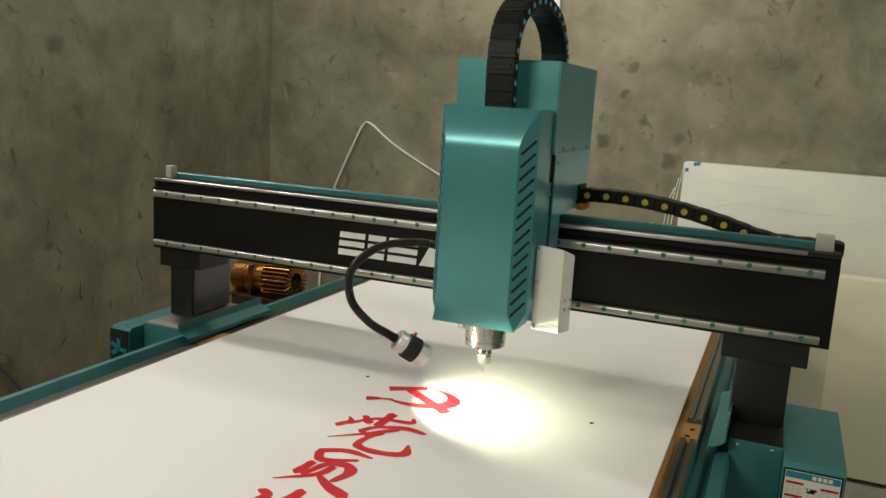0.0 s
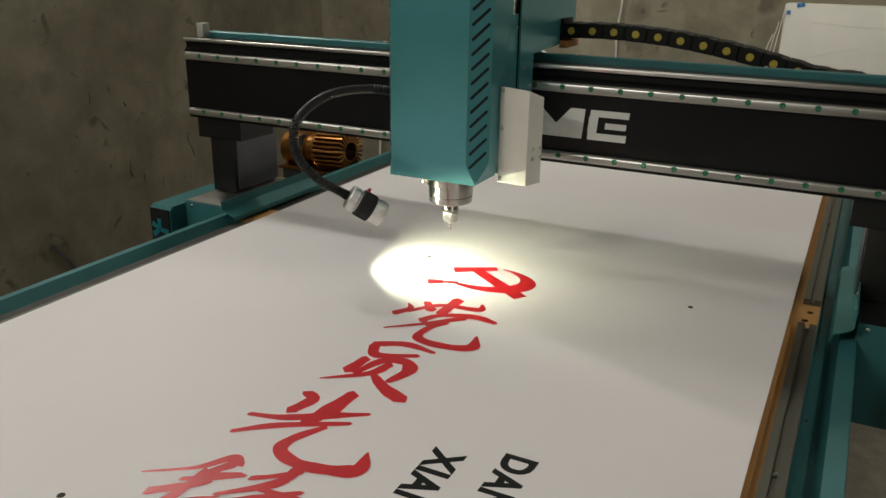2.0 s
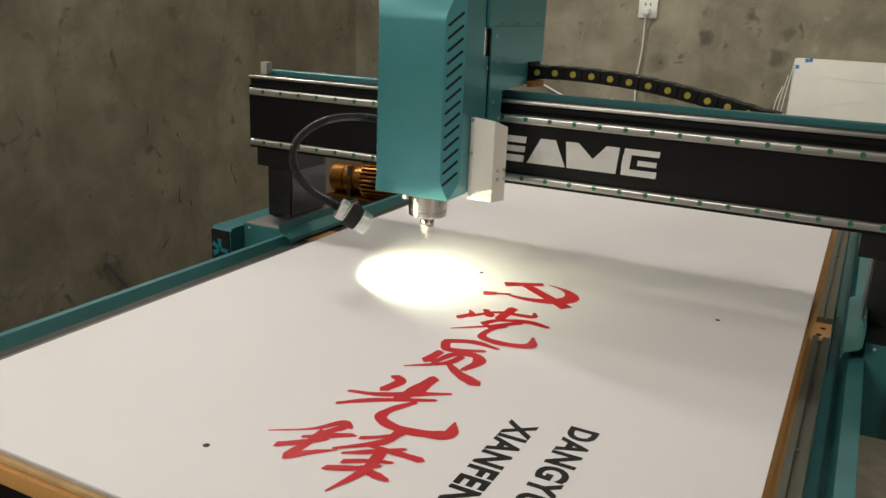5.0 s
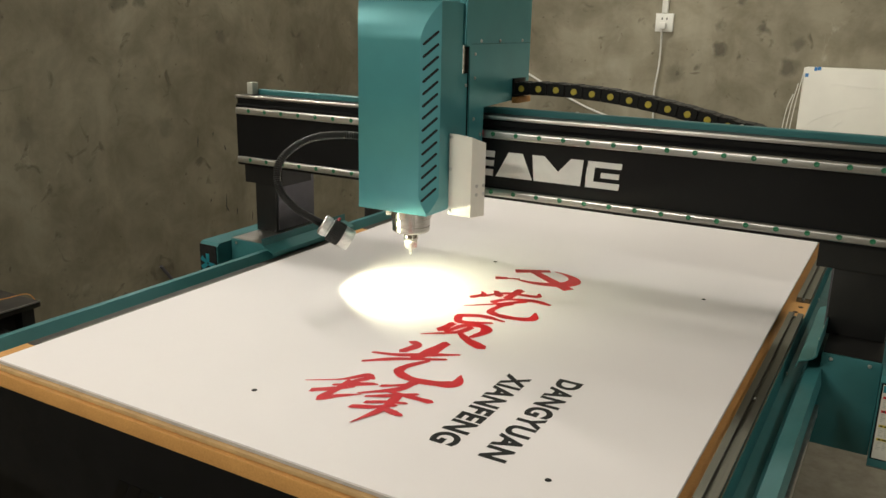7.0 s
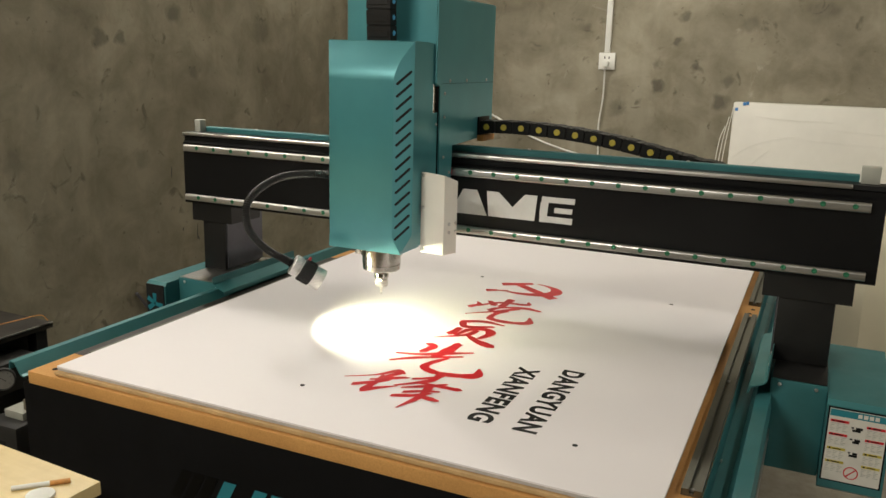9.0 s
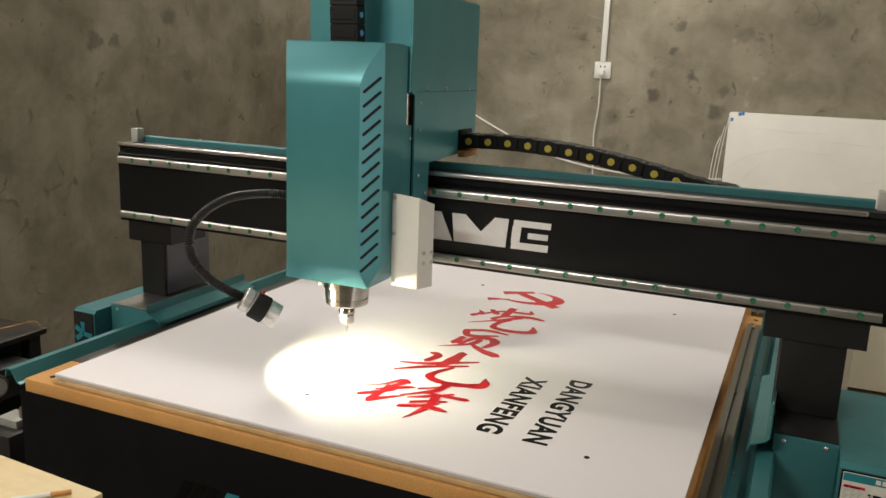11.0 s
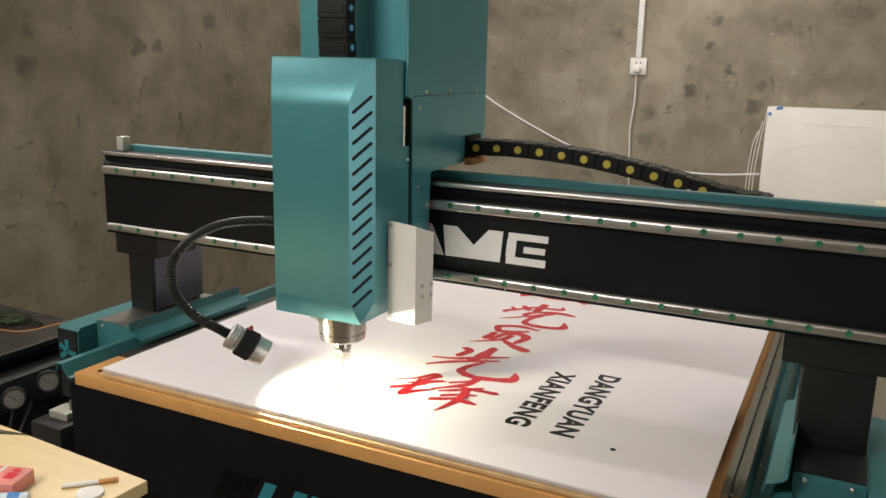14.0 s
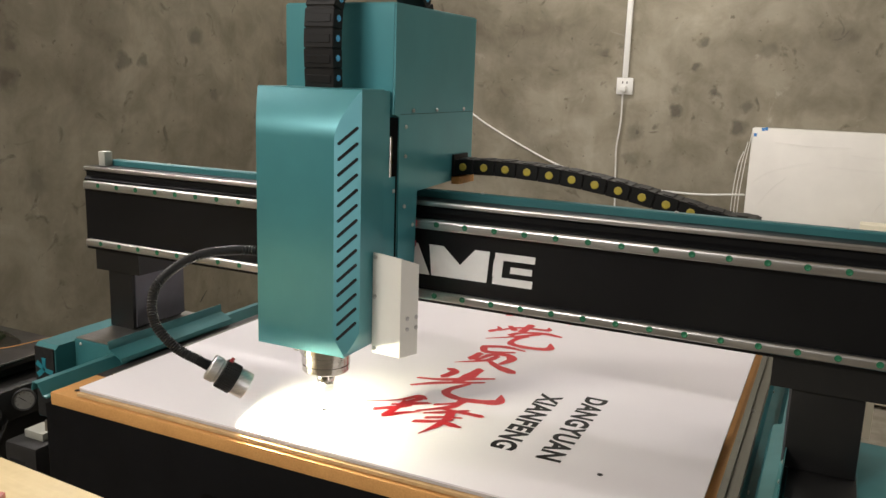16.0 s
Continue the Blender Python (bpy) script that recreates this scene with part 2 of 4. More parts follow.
DIAL = plain("dial_face", (0.17, 0.165, 0.15), 0.4, 0, 0.08, 60)
PAPER = plain("label_paper", (0.64, 0.61, 0.55), 0.5, 0, 0.05, 50)
ORANGE = plain("orange_plastic", (0.75, 0.13, 0.015), 0.4, 0, 0.08, 80)
CORK = plain("tan_filter_paper", (0.58, 0.27, 0.075), 0.7, 0, 0.2, 150)
PINK = plain("pink_wrap", (0.72, 0.27, 0.23), 0.25, 0, 0.15, 40)
TUBE = plain("pale_blue_tube", (0.52, 0.62, 0.68), 0.3, 0, 0.1, 60)
BLUE_INK = plain("blue_print", (0.05, 0.22, 0.55), 0.4, 0, 0.1, 60)
RED_WIRE = plain("red_plastic", (0.28, 0.012, 0.018), 0.4, 0, 0.1, 60)
PURPLE = plain("purple_plastic", (0.16, 0.03, 0.22), 0.3, 0, 0.1, 60)
LEAF = plain("green_cloth", (0.030, 0.050, 0.018), 0.8, 0, 0.3, 60)


# ---- mesh helpers ----
def box(bm, x0, x1, y0, y1, z0, z1, bevel=0.0, seg=2):
    made = bmesh.ops.create_cube(bm, size=1.0)["verts"]
    for v in made:
        v.co = Vector((x0 + (v.co.x + 0.5) * (x1 - x0), y0 + (v.co.y + 0.5) * (y1 - y0), z0 + (v.co.z + 0.5) * (z1 - z0)))
    if bevel:
        es = {e for v in made for e in v.link_edges}
        bmesh.ops.bevel(bm, geom=list(es), offset=bevel, segments=seg, profile=0.6, affect="EDGES")
    return bm


def loft(bm, rings, close=True, caps=True):
    vs = [[bm.verts.new(p) for p in ring] for ring in rings]
    n = len(rings[0])
    for a, b in zip(vs, vs[1:]):
        for i in range(n if close else n - 1):
            j = (i + 1) % n
            bm.faces.new((a[i], a[j], b[j], b[i]))
    if caps and close:
        bm.faces.new(list(reversed(vs[0])))
        bm.faces.new(vs[-1])
    return vs


def sheet(bm, profile, y0, y1, thick):
    """A folded sheet: an (x, z) profile drawn along y, with thickness."""
    pts = [Vector(p) for p in profile]
    off = []
    for i, p in enumerate(pts):
        a = (pts[i] - pts[i - 1]) if i else (pts[1] - pts[0])
        b = (pts[i + 1] - pts[i]) if i + 1 < len(pts) else a
        d = (a.normalized() + b.normalized()).normalized()
        off.append(p + Vector((d.y, -d.x)) * thick)
    ring = pts + off[::-1]
    loft(bm, [[(p.x, y, p.y) for p in ring] for y in (y0, y1)])
    return bm


def rod(bm, a, b, r0, r1=None, n=20, caps=True):
    a, b = Vector(a), Vector(b)
    r1 = r0 if r1 is None else r1
    q = (b - a).to_track_quat("Z", "Y")
    rings = []
    for c, r in ((a, r0), (b, r1)):
        rings.append([c + q @ Vector((r * math.cos(2 * math.pi * i / n), r * math.sin(2 * math.pi * i / n), 0)) for i in range(n)])
    loft(bm, rings, True, caps)
    return bm


def lathe(bm, a, axis, rows, n=28):
    """Rings of (distance along axis, radius) from a."""
    a, q = Vector(a), Vector(axis).to_track_quat("Z", "Y")
    rings = [[a + q @ Vector((r * math.cos(2 * math.pi * i / n), r * math.sin(2 * math.pi * i / n), d)) for i in range(n)] for d, r in rows]
    loft(bm, rings)
    return bm


def smooth_line(points, steps=8):
    """A Catmull-Rom line through the points."""
    p = [Vector(q) for q in points]
    p = [2 * p[0] - p[1], *p, 2 * p[-1] - p[-2]]
    out = []
    for i in range(1, len(p) - 2):
        for k in range(steps):
            t = k / steps
            out.append(0.5 * (2 * p[i] + (p[i + 1] - p[i - 1]) * t + (2 * p[i - 1] - 5 * p[i] + 4 * p[i + 1] - p[i + 2]) * t * t
                              + (3 * p[i] - p[i - 1] - 3 * p[i + 1] + p[i + 2]) * t ** 3))
    return out + [p[-2]]


def tube(bm, line, radius, n=12):
    rings, up = [], Vector((0.3, 0.2, 1)).normalized()
    for i, c in enumerate(line):
        d = (line[min(i + 1, len(line) - 1)] - line[max(i - 1, 0)]).normalized()
        s = d.cross(up)
        s = s.normalized() if s.length > 0.05 else d.orthogonal().normalized()
        up = s.cross(d).normalized()
        r = radius(i) if callable(radius) else radius
        rings.append([c + s * r * math.cos(2 * math.pi * k / n) + up * r * math.sin(2 * math.pi * k / n) for k in range(n)])
    loft(bm, rings)
    return bm


def finish(bm, name, mat, smooth=0.0):
    me = bpy.data.meshes.new(name)
    bmesh.ops.recalc_face_normals(bm, faces=bm.faces)
    bm.to_mesh(me)
    bm.free()
    for m in mat if isinstance(mat, (list, tuple)) else (mat,):
        me.materials.append(m)
    if smooth:
        me.polygons.foreach_set("use_smooth", [True] * len(me.polygons))
        me.set_sharp_from_angle(angle=radians(smooth))
    return me


def part(name, bm, mat, parent=None, label="", smooth=35.0):
    ob = new(name, finish(bm, name, mat, smooth))
    if parent:
        ob.parent = parent
    return tagged(ob, label) if label else ob


def thing(name, label, category, group="", kind=""):
    return tagged(new(name), label, category, group, kind)


def lone(name, bm, mat, label, category, group="", kind="", smooth=35.0):
    return tagged(part(name, bm, mat, None, "", smooth), label, category, group, kind)


def B(*a, **k):
    return box(bmesh.new(), *a, **k)


def share(ob, m, parent):
    """One more piece on the same mesh."""
    o = new(ob.name.split(".")[0], ob.data)
    o.parent, o.matrix_basis = parent, m
    return o


def screw_mesh(r=0.004):
    bm = bmesh.new()
    lathe(bm, (0, 0, 0), (0, -1, 0), [(0, r), (0.0015, r), (0.0028, r * 0.62), (0.0029, r * 0.45), (0.0016, r * 0.4)], 12)
    return finish(bm, "screw", STEEL, 40)


SCREW = screw_mesh()


def screw(parent, x, y, z, rx=0, rz=0):
    o = new("screw", SCREW)
    o.parent, o.matrix_basis = parent, pose(x, y, z, rx, 0, rz)
    return o


# ---- the room ----
def setting(name, bm, mat, label, category="wall"):
    return lone(name, bm, mat, label, category, "", "structure", 0.0)


XL, XR, YF, YB, H = -1.42, 4.2, -3.6, 3.48, 3.0
setting("floor", B(XL - 0.2, XR + 0.2, YF - 0.2, YB + 0.2, -0.12, 0.0), FLOOR, "bare dusty concrete workshop floor", "floor")
setting("ceiling", B(XL - 0.2, XR + 0.2, YF - 0.2, YB + 0.2, H, H + 0.12), CEIL, "plain whitewashed concrete ceiling", "ceiling")
setting("wall_west", B(XL - 0.2, XL, YF - 0.2, YB + 0.2, 0, H), WALL, "raw grey cement wall with stains and scuffs")
wall_west = bpy.data.objects["wall_west"]
for y, z, dy, dz, w in ((1.887, 0.845, 0.004, 0.055, 0.005), (1.984, 0.885, 0.003, 0.022, 0.005), (2.064, 0.810, -0.010, 0.025, 0.007), (2.407, 0.600, 0.030, -0.075, 0.007), (2.395, 0.64, 0.008, -0.04, 0.006),
                        (2.050, 0.515, 0.004, 0.085, 0.005), (2.045, 0.545, 0.022, -0.035, 0.007), (2.121, 0.488, 0.002, 0.03, 0.006), (2.226, 0.434, 0.004, 0.05, 0.005), (1.930, 0.325, 0.05, 0.05, 0.006), (1.95, 0.575, 0.002, 0.02, 0.006)):
    bm = bmesh.new()
    a, b = Vector((XL + 0.0006, y, z)), Vector((XL + 0.0006, y + dy, z + dz))
    side = (b - a).normalized().cross(Vector((1, 0, 0))) * w * 0.5
    ring = [a - side * 0.3, a.lerp(b, 0.4) - side, b - side * 0.2, b + side * 0.3, a.lerp(b, 0.55) + side, a + side * 0.2]
    loft(bm, [[p - Vector((0.002, 0, 0)) for p in ring], ring])
    part("scuff", bm, GRIME_AND_SHADE, wall_west, "", 0)
setting("wall_north", B(XL, XR, YB, YB + 0.2, 0, H), WALL, "raw grey cement wall with blotchy trowel marks")
# unseen opening, added to go with the door light
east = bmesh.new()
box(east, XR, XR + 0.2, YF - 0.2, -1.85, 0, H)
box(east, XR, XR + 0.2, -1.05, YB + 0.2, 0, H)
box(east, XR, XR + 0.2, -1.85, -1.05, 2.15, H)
setting("wall_east", east, WALL, "raw grey cement wall with an unseen open doorway")
setting("wall_south", B(XL, XR, YF - 0.2, YF, 0, H), WALL, "plain raw grey cement wall")
ground = bmesh.new()
box(ground, -40, 60, -60, 60, -0.3, -0.125)
setting("ground", ground, FLOOR, "bare concrete yard outside the doorway", "ground")

for y in (1.70, -0.10):
    fixture = thing("wall_lamp", "white tube lamp fixed high on the wall", "wall lamp", "wall lamps")
    part("housing", B(XL + 0.001, -1.375, y - 0.83, y + 0.83, 2.64, 2.74, bevel=0.004), PLASTIC, fixture)
# housings for the added fill lamps
for x, y, w, d in ((0.4, 2.9, 0.68, 0.19), (-0.3, -2.62, 0.68, 0.08), (2.9, 1.3, 0.19, 0.68)):
    fixture = thing("added_ceiling_lamp", "white tube lamp added under the ceiling, out of view", "ceiling lamp", "ceiling lamps")
    part("housing", B(x - w, x + w, y - d, y + d, 2.88, H, bevel=0.004), PLASTIC, fixture)


# ---- router bed ----
bed = thing("router_table", "teal and black machine bed with a fibreboard top", "router table")
part("body", B(-0.055, 1.262, 0.006, 2.62, 0.10, 0.7520, bevel=0.004), BLACK, bed, "black painted steel base")
front = part("front_panel", B(-0.091, 1.262, -0.011, 0.0055, 0.02, 0.7515, bevel=0.002), BLACK, bed, "black front panel")
for k in range(3):  # three slanted stripes
    bm = bmesh.new()
    x = 0.300 + 0.031 * k
    loft(bm, [[(x, y, 0.593), (x + 0.024, y, 0.593), (x + 0.057, y, 0.655), (x + 0.033, y, 0.655)] for y in (-0.0120, -0.0111)])
    part("stripe", bm, GLOSS_BLACK, front, "gloss black slanted stripe", 0)


def slant_block(x0, x1, z0, z1, y0, y1, lean, notch=None):
    """A slanted slab, with an open notch from above or a slit from the side."""
    bm = bmesh.new()
    fx = lambda x, z: x + lean * (z - z0)
    def quad(a, b, c, d):
        loft(bm, [[(fx(a, c), y, c), (fx(b, c), y, c), (fx(b, d), y, d), (fx(a, d), y, d)] for y in (y0, y1)])
    w, h = x1 - x0, z1 - z0
    if notch == "top":
        quad(x0, x1, z0, z0 + 0.28 * h)
        quad(x0, x0 + 0.28 * w, z0 + 0.28 * h, z1)
        quad(x1 - 0.28 * w, x1, z0 + 0.28 * h, z1)
    elif notch == "sides":
        quad(x0 - 0.0, x1, z1 - 0.26 * h, z1)
        quad(x0 + 0.36 * w, x0 + 0.64 * w, z0, z1 - 0.26 * h)
    elif notch == "spine":
        quad(x0, x1, z0, z0 + 0.24 * h)
        quad(x0 + 0.42 * w, x1 - 0.04 * w, z0 + 0.40 * h, z0 + 0.60 * h)
        quad(x0, x1, z1 - 0.22 * h, z1)
        quad(x0 - 0.02 * w, x0 + 0.22 * w, z0 + 0.24 * h, z1 - 0.22 * h)
    elif notch == "slits":
        quad(x0, x1, z0, z0 + 0.26 * h)
        quad(x0, x1, z0 + 0.39 * h, z0 + 0.62 * h)
        quad(x0, x1, z0 + 0.75 * h, z1)
    else:
        quad(x0, x1, z0, z1)
    return bm


for k, x in enumerate((0.402, 0.510, 0.622, 0.734)):
    part("emblem_block", slant_block(x, x + 0.098, 0.593, 0.654, -0.0120, -0.0111, 0.5, ("top", "sides", None, None)[k]), TEAL_MARK, front,
         "teal slanted block of a maker's mark", 0)

slab = bmesh.new()
box(slab, -0.071, 1.2685, -0.0130, 2.50, 0.7525, 0.7795, bevel=0.0016)
slab = part("bed_top", slab, MDF, bed, "tan fibreboard bed top")
# uncut hole: a dark disc painted for its shade
hole = bmesh.new()
rod(hole, (0, 0, 0), (0, 0, 0.0006), 0.006, n=16)
hole = part("bolt_hole", hole, DARK, slab)
hole.matrix_basis = pose(-0.030, 0.020, 0.7797)
for x, y in ((1.252, 0.035), (1.252, 1.235), (1.246, 1.19), (-0.03, 1.21)):
    share(hole, pose(x, y, 0.7797), slab)


def clamp_rail(x0, x1, y0, y1):
    bm = bmesh.new()
    z0, z1, w = 0.7798, 0.7915, x1 - x0
    prof = [(0, z0), (w, z0), (w, z1), (w * 0.62, z1), (w * 0.62, z0 + 0.004), (w * 0.38, z0 + 0.004), (w * 0.38, z1), (0, z1)]
    loft(bm, [[(x0 + x, y, z) for x, z in prof] for y in (y0, y1)])
    r = part("clamp_rail", bm, ALU, bed, "grey slotted aluminium clamping rail", 0)
    for y in (y0 + 0.012, (y0 + y1) / 2, y1 - 0.012):
        o = share(SCREW_TOP, pose((x0 + x1) / 2, y, z0 + 0.0042), r)
    return r


bm = bmesh.new()
lathe(bm, (0, 0, 0), (0, 0, 1), [(0, 0.0042), (0.002, 0.0042), (0.003, 0.003), (0.0012, 0.002)], 12)
SCREW_TOP = part("screw", bm, STEEL, slab)
SCREW_TOP.matrix_basis = pose(1.244, 0.07, 0.7796)
clamp_rail(1.236, 1.268, 0.105, 1.150)
clamp_rail(1.236, 1.268, 1.275, 2.46)
clamp_rail(-0.024, -0.004, 0.105, 1.150)
clamp_rail(-0.024, -0.004, 1.275, 2.46)
# black strips laid on the bed for the shade beside the rail
for y0, y1 in ((0.105, 1.150), (1.275, 2.46)):
    part("rail_gap_shade", B(-0.0705, -0.0245, y0, y1, 0.7797, 0.7806), GRIME_AND_SHADE, bed, "dark strip painted for the shaded gap beside the rail", 0)

# folded teal way covers along both sides
sheet_l = bmesh.new()
sheet(sheet_l, [(-0.117, 0.778), (-0.113, 0.797), (-0.098, 0.7965), (-0.082, 0.772), (-0.0725, 0.7695)], -0.022, 2.60, 0.0025)
part("way_cover", sheet_l, TEAL_SATIN, bed, "folded teal sheet steel way cover")
sheet_r = bmesh.new()
sheet(sheet_r, [(1.2705, 0.779), (1.2735, 0.742), (1.298, 0.736), (1.309, 0.765), (1.336, 0.771), (1.341, 0.735)], -0.022, 2.60, 0.0025)
part("way_cover", sheet_r, TEAL_SATIN, bed, "folded teal sheet steel way cover")
part("side_beam", B(1.274, 1.322, 0.0, 2.6, 0.56, 0.728, bevel=0.004), TEAL_SATIN, bed, "teal box section side beam")
part("side_beam", B(-0.108, -0.06, 0.03, 2.6, 0.56, 0.766, bevel=0.004), BLACK, bed, "black box section side beam")
part("guide_rail", B(1.326, 1.342, 0.02, 2.58, 0.665, 0.69, bevel=0.002), STEEL, bed, "steel linear guide rail")
part("guide_rail", B(-0.138, -0.122, 0.02, 2.58, 0.665, 0.69, bevel=0.002), STEEL, bed, "steel linear guide rail")
for y in (0.3, 0.85, 1.4, 1.95):
    screw(bed, 1.2762, y, 0.757, 0, 90)
for x, y in product((0.0, 1.2), (0.15, 1.3, 2.45)):
    part("foot", B(x - 0.05, x + 0.05, y - 0.05, y + 0.05, 0.0, 0.10, bevel=0.004), BLACK, bed)

# ---- the sheets on the bed ----
# added dark spacer: the shade of the gap under the backing board
lone("gap_shade_sheet", B(0.005, 1.208, -0.0015, 2.430, 0.7796, 0.7818), GRIME_AND_SHADE, "thin dark sheet added for the shaded gap under the boards", "liner", "", "", 0.0)
lone("backing_board", B(-0.001, 1.216, -0.0065, 2.436, 0.7820, 0.7888, bevel=0.0006), TAN, "thin tan backing board lying on the machine bed", "board")
board = thing("printed_board", "large glossy white sheet printed with red characters", "board")
part("sheet", B(0.0, 1.22, 0.0, 2.44, 0.7955, 0.7995, bevel=0.0007), BOARD, board, "glossy white plastic sheet")
# same white sheet, with the shade of its edge put into the colour
part("sheet_edge", B(0.0006, 1.2194, 0.0006, 2.4394, 0.7902, 0.7954), BOARD_EDGE_SHADE, board, "lower edge of the sheet, painted grey for its shade")
# inset black layer painted for the shaded gap below the sheet
part("sheet_gap_shade", B(0.004, 1.216, 0.004, 2.436, 0.7889, 0.7901), GRIME_AND_SHADE, board, "", 0)
PRINT = 0.7997


def lettering(name, body, x0, x1, y0, y1, mat, parent, bold=0.0, turned=False, label=""):
    """Built-in font, set into a rectangle of the sheet; turned: it reads towards -y."""
    cu = bpy.data.curves.new(name, "FONT")
    cu.body, cu.offset, cu.resolution_u, cu.space_character = body, bold, 4, 1.08
    tmp = new(name, cu)
    bpy.context.view_layer.update()
    me = bpy.data.meshes.new_from_object(tmp.evaluated_get(bpy.context.evaluated_depsgraph_get()))
    bpy.data.objects.remove(tmp)
    bm = bmesh.new()
    bm.from_mesh(me)
    lo = [min(v.co[i] for v in bm.verts) for i in (0, 1)]
    hi = [max(v.co[i] for v in bm.verts) for i in (0, 1)]
    for v in bm.verts:
        u, w = (v.co.x - lo[0]) / (hi[0] - lo[0]), (v.co.y - lo[1]) / (hi[1] - lo[1])
        v.co = (x0 + (x1 - x0) * w, y1 - (y1 - y0) * u, PRINT) if turned else (x0 + (x1 - x0) * u, y0 + (y1 - y0) * w, PRINT)
    new_me = bpy.data.meshes.new(name)
    bm.to_mesh(new_me)
    bm.free()
    new_me.materials.append(mat)
    ob = new(name, new_me)
    ob.parent = parent
    return tagged(ob, label)


# the four red characters, written stroke by stroke: x, y and brush width in millimetres
XIAN = (
    ((609, 496, 9), (628, 483, 11), (619, 443, 11)),
    ((573, 407, 5), (622, 422, 8), (672, 454, 10), (723, 485, 4)),
    ((672, 524, 11), (667, 467, 16), (657, 423, 10)),
    ((581, 360, 5), (629, 402, 8), (712, 451, 5)),
    ((688, 428, 6), (666, 384, 9), (667, 354, 11), (702, 339, 11), (747, 345, 12), (781, 363, 14), (773, 401, 2)),
)
YUAN = (
    ((610, 683, 9), (659, 707, 10), (714, 701, 5)),
    ((614, 679, 9), (636, 650, 10), (696, 678, 6)),
    ((627, 632, 9), (624, 585, 12)),
    ((638, 580, 6), (654, 634, 9), (689, 650, 11), (709, 626, 12), (698, 581, 6)),
    ((672, 631, 9), (659, 590, 8), (601, 541, 2)),
    ((667, 589, 6), (701, 562, 11), (741, 543, 14)),
)
DANG = (
    ((576, 811, 8), (591, 843, 6), (578, 862, 2)),
    ((593, 829, 5), (635, 882, 6), (705, 896, 8), (703, 921, 2)),
    ((654, 921, 10), (652, 848, 9)),
    ((606, 883, 6), (630, 853, 9)),
    ((634, 805, 8), (656, 840, 6), (712, 863, 9), (757, 856, 5)),
    ((592, 747, 2), (648, 796, 5), (699, 849, 8)),
    ((640, 804, 5), (667, 787, 6)),
    ((678, 818, 8), (662, 781, 6), (662, 741, 8), (696, 729, 9), (740, 735, 9), (761, 751, 10), (751, 789, 2)),
)
FENG = (
    ((545, 234, 2), (598, 272, 5), (625, 310, 10), (643, 304, 8)),
    ((635, 300, 10), (621, 269, 8), (658, 287, 5)),
    ((599, 245, 5), (632, 266, 8), (664, 287, 4)),
    ((581, 208, 10), (614, 236, 9), (635, 257, 4)),
    ((614, 273, 8), (616, 234, 9), (611, 191, 10)),
    ((612, 188, 11), (635, 214, 8), (664, 239, 2)),
    ((674, 286, 6), (696, 302, 6), (722, 325, 6)),
    ((715, 330, 10), (708, 291, 10), (657, 240, 4)),
    ((690, 273, 5), (740, 275, 9), (780, 276, 9)),
    ((675, 236, 4), (708, 259, 8), (747, 290, 5)),
    ((689, 218, 8), (721, 238, 6), (749, 249, 5)),
    ((677, 192, 9), (715, 212, 8), (739, 233, 5)),
    ((722, 267, 11), (727, 212, 10), (710, 144, 2)),
    ((716, 215, 9), (746, 210, 10), (765, 207, 6)),
)


def brush_character(name, strokes, label, bold):
    """One character; every stroke is a swelling ribbon with worn, pointed ends."""
    whole = tagged(new(name), label)
    whole.parent = board
    for k, stroke in enumerate(strokes):
        bm = bmesh.new()
        line = smooth_line([(x * 0.001, y * 0.001, w * 0.001) for x, y, w in stroke], 7)
        z, left, right = PRINT + 0.00008 * k, [], []
        flat = [Vector((p.x, p.y)) for p in line]
        for i, p in enumerate(line):
            d = (flat[min(i + 1, len(flat) - 1)] - flat[max(i - 1, 0)]).normalized()
            n, w = Vector((-d.y, d.x)), max(p.z, 0.0016) * (bold + 0.06 * math.sin(i * 0.9 + k))
            left.append(flat[i] + n * w)
            right.append(flat[i] - n * w)
        d0, d1 = (flat[0] - flat[1]).normalized(), (flat[-1] - flat[-2]).normalized()
        n0 = Vector((-d0.y, d0.x))
        cap0, cap1 = flat[0] + d0 * line[0].z * 0.7 + n0 * line[0].z * 0.5, flat[-1] + d1 * line[-1].z * 0.9
        V = lambda q, i=0: bm.verts.new((q.x, q.y, z + 0.00001 * i))
        lv, rv = [V(q, i) for i, q in enumerate(left)], [V(q, i) for i, q in enumerate(right)]
        for i in range(len(lv) - 1):
            bm.faces.new((lv[i], rv[i], rv[i + 1], lv[i + 1]))
        bm.faces.new((V(cap0), rv[0], lv[0]))
        bm.faces.new((lv[-1], rv[-1], V(cap1, len(lv))))
        part("brush_stroke", bm, RED, whole, "", 0)


for strokes, bold, label in ((DANG, 1.15, "red brush-written character 党"), (YUAN, 0.98, "red brush-written character 员"),
                             (XIAN, 0.92, "red brush-written character 先"), (FENG, 0.80, "red brush-written character 锋")):
    brush_character("character", strokes, label, bold)
lettering("text_line", "DANGYUAN", 0.932, 0.979, 0.160, 0.488, INK, board, 0.042, True, "bold black printed capitals")
lettering("text_line", "XIANFENG", 0.843, 0.891, 0.162, 0.459, INK, board, 0.042, True, "bold black printed capitals")

# red emblem: a crescent blade and a crossed mallet
bm = bmesh.new()
cx, cy, n = 0.660, 1.050, 28
ring_out, ring_in = [], []
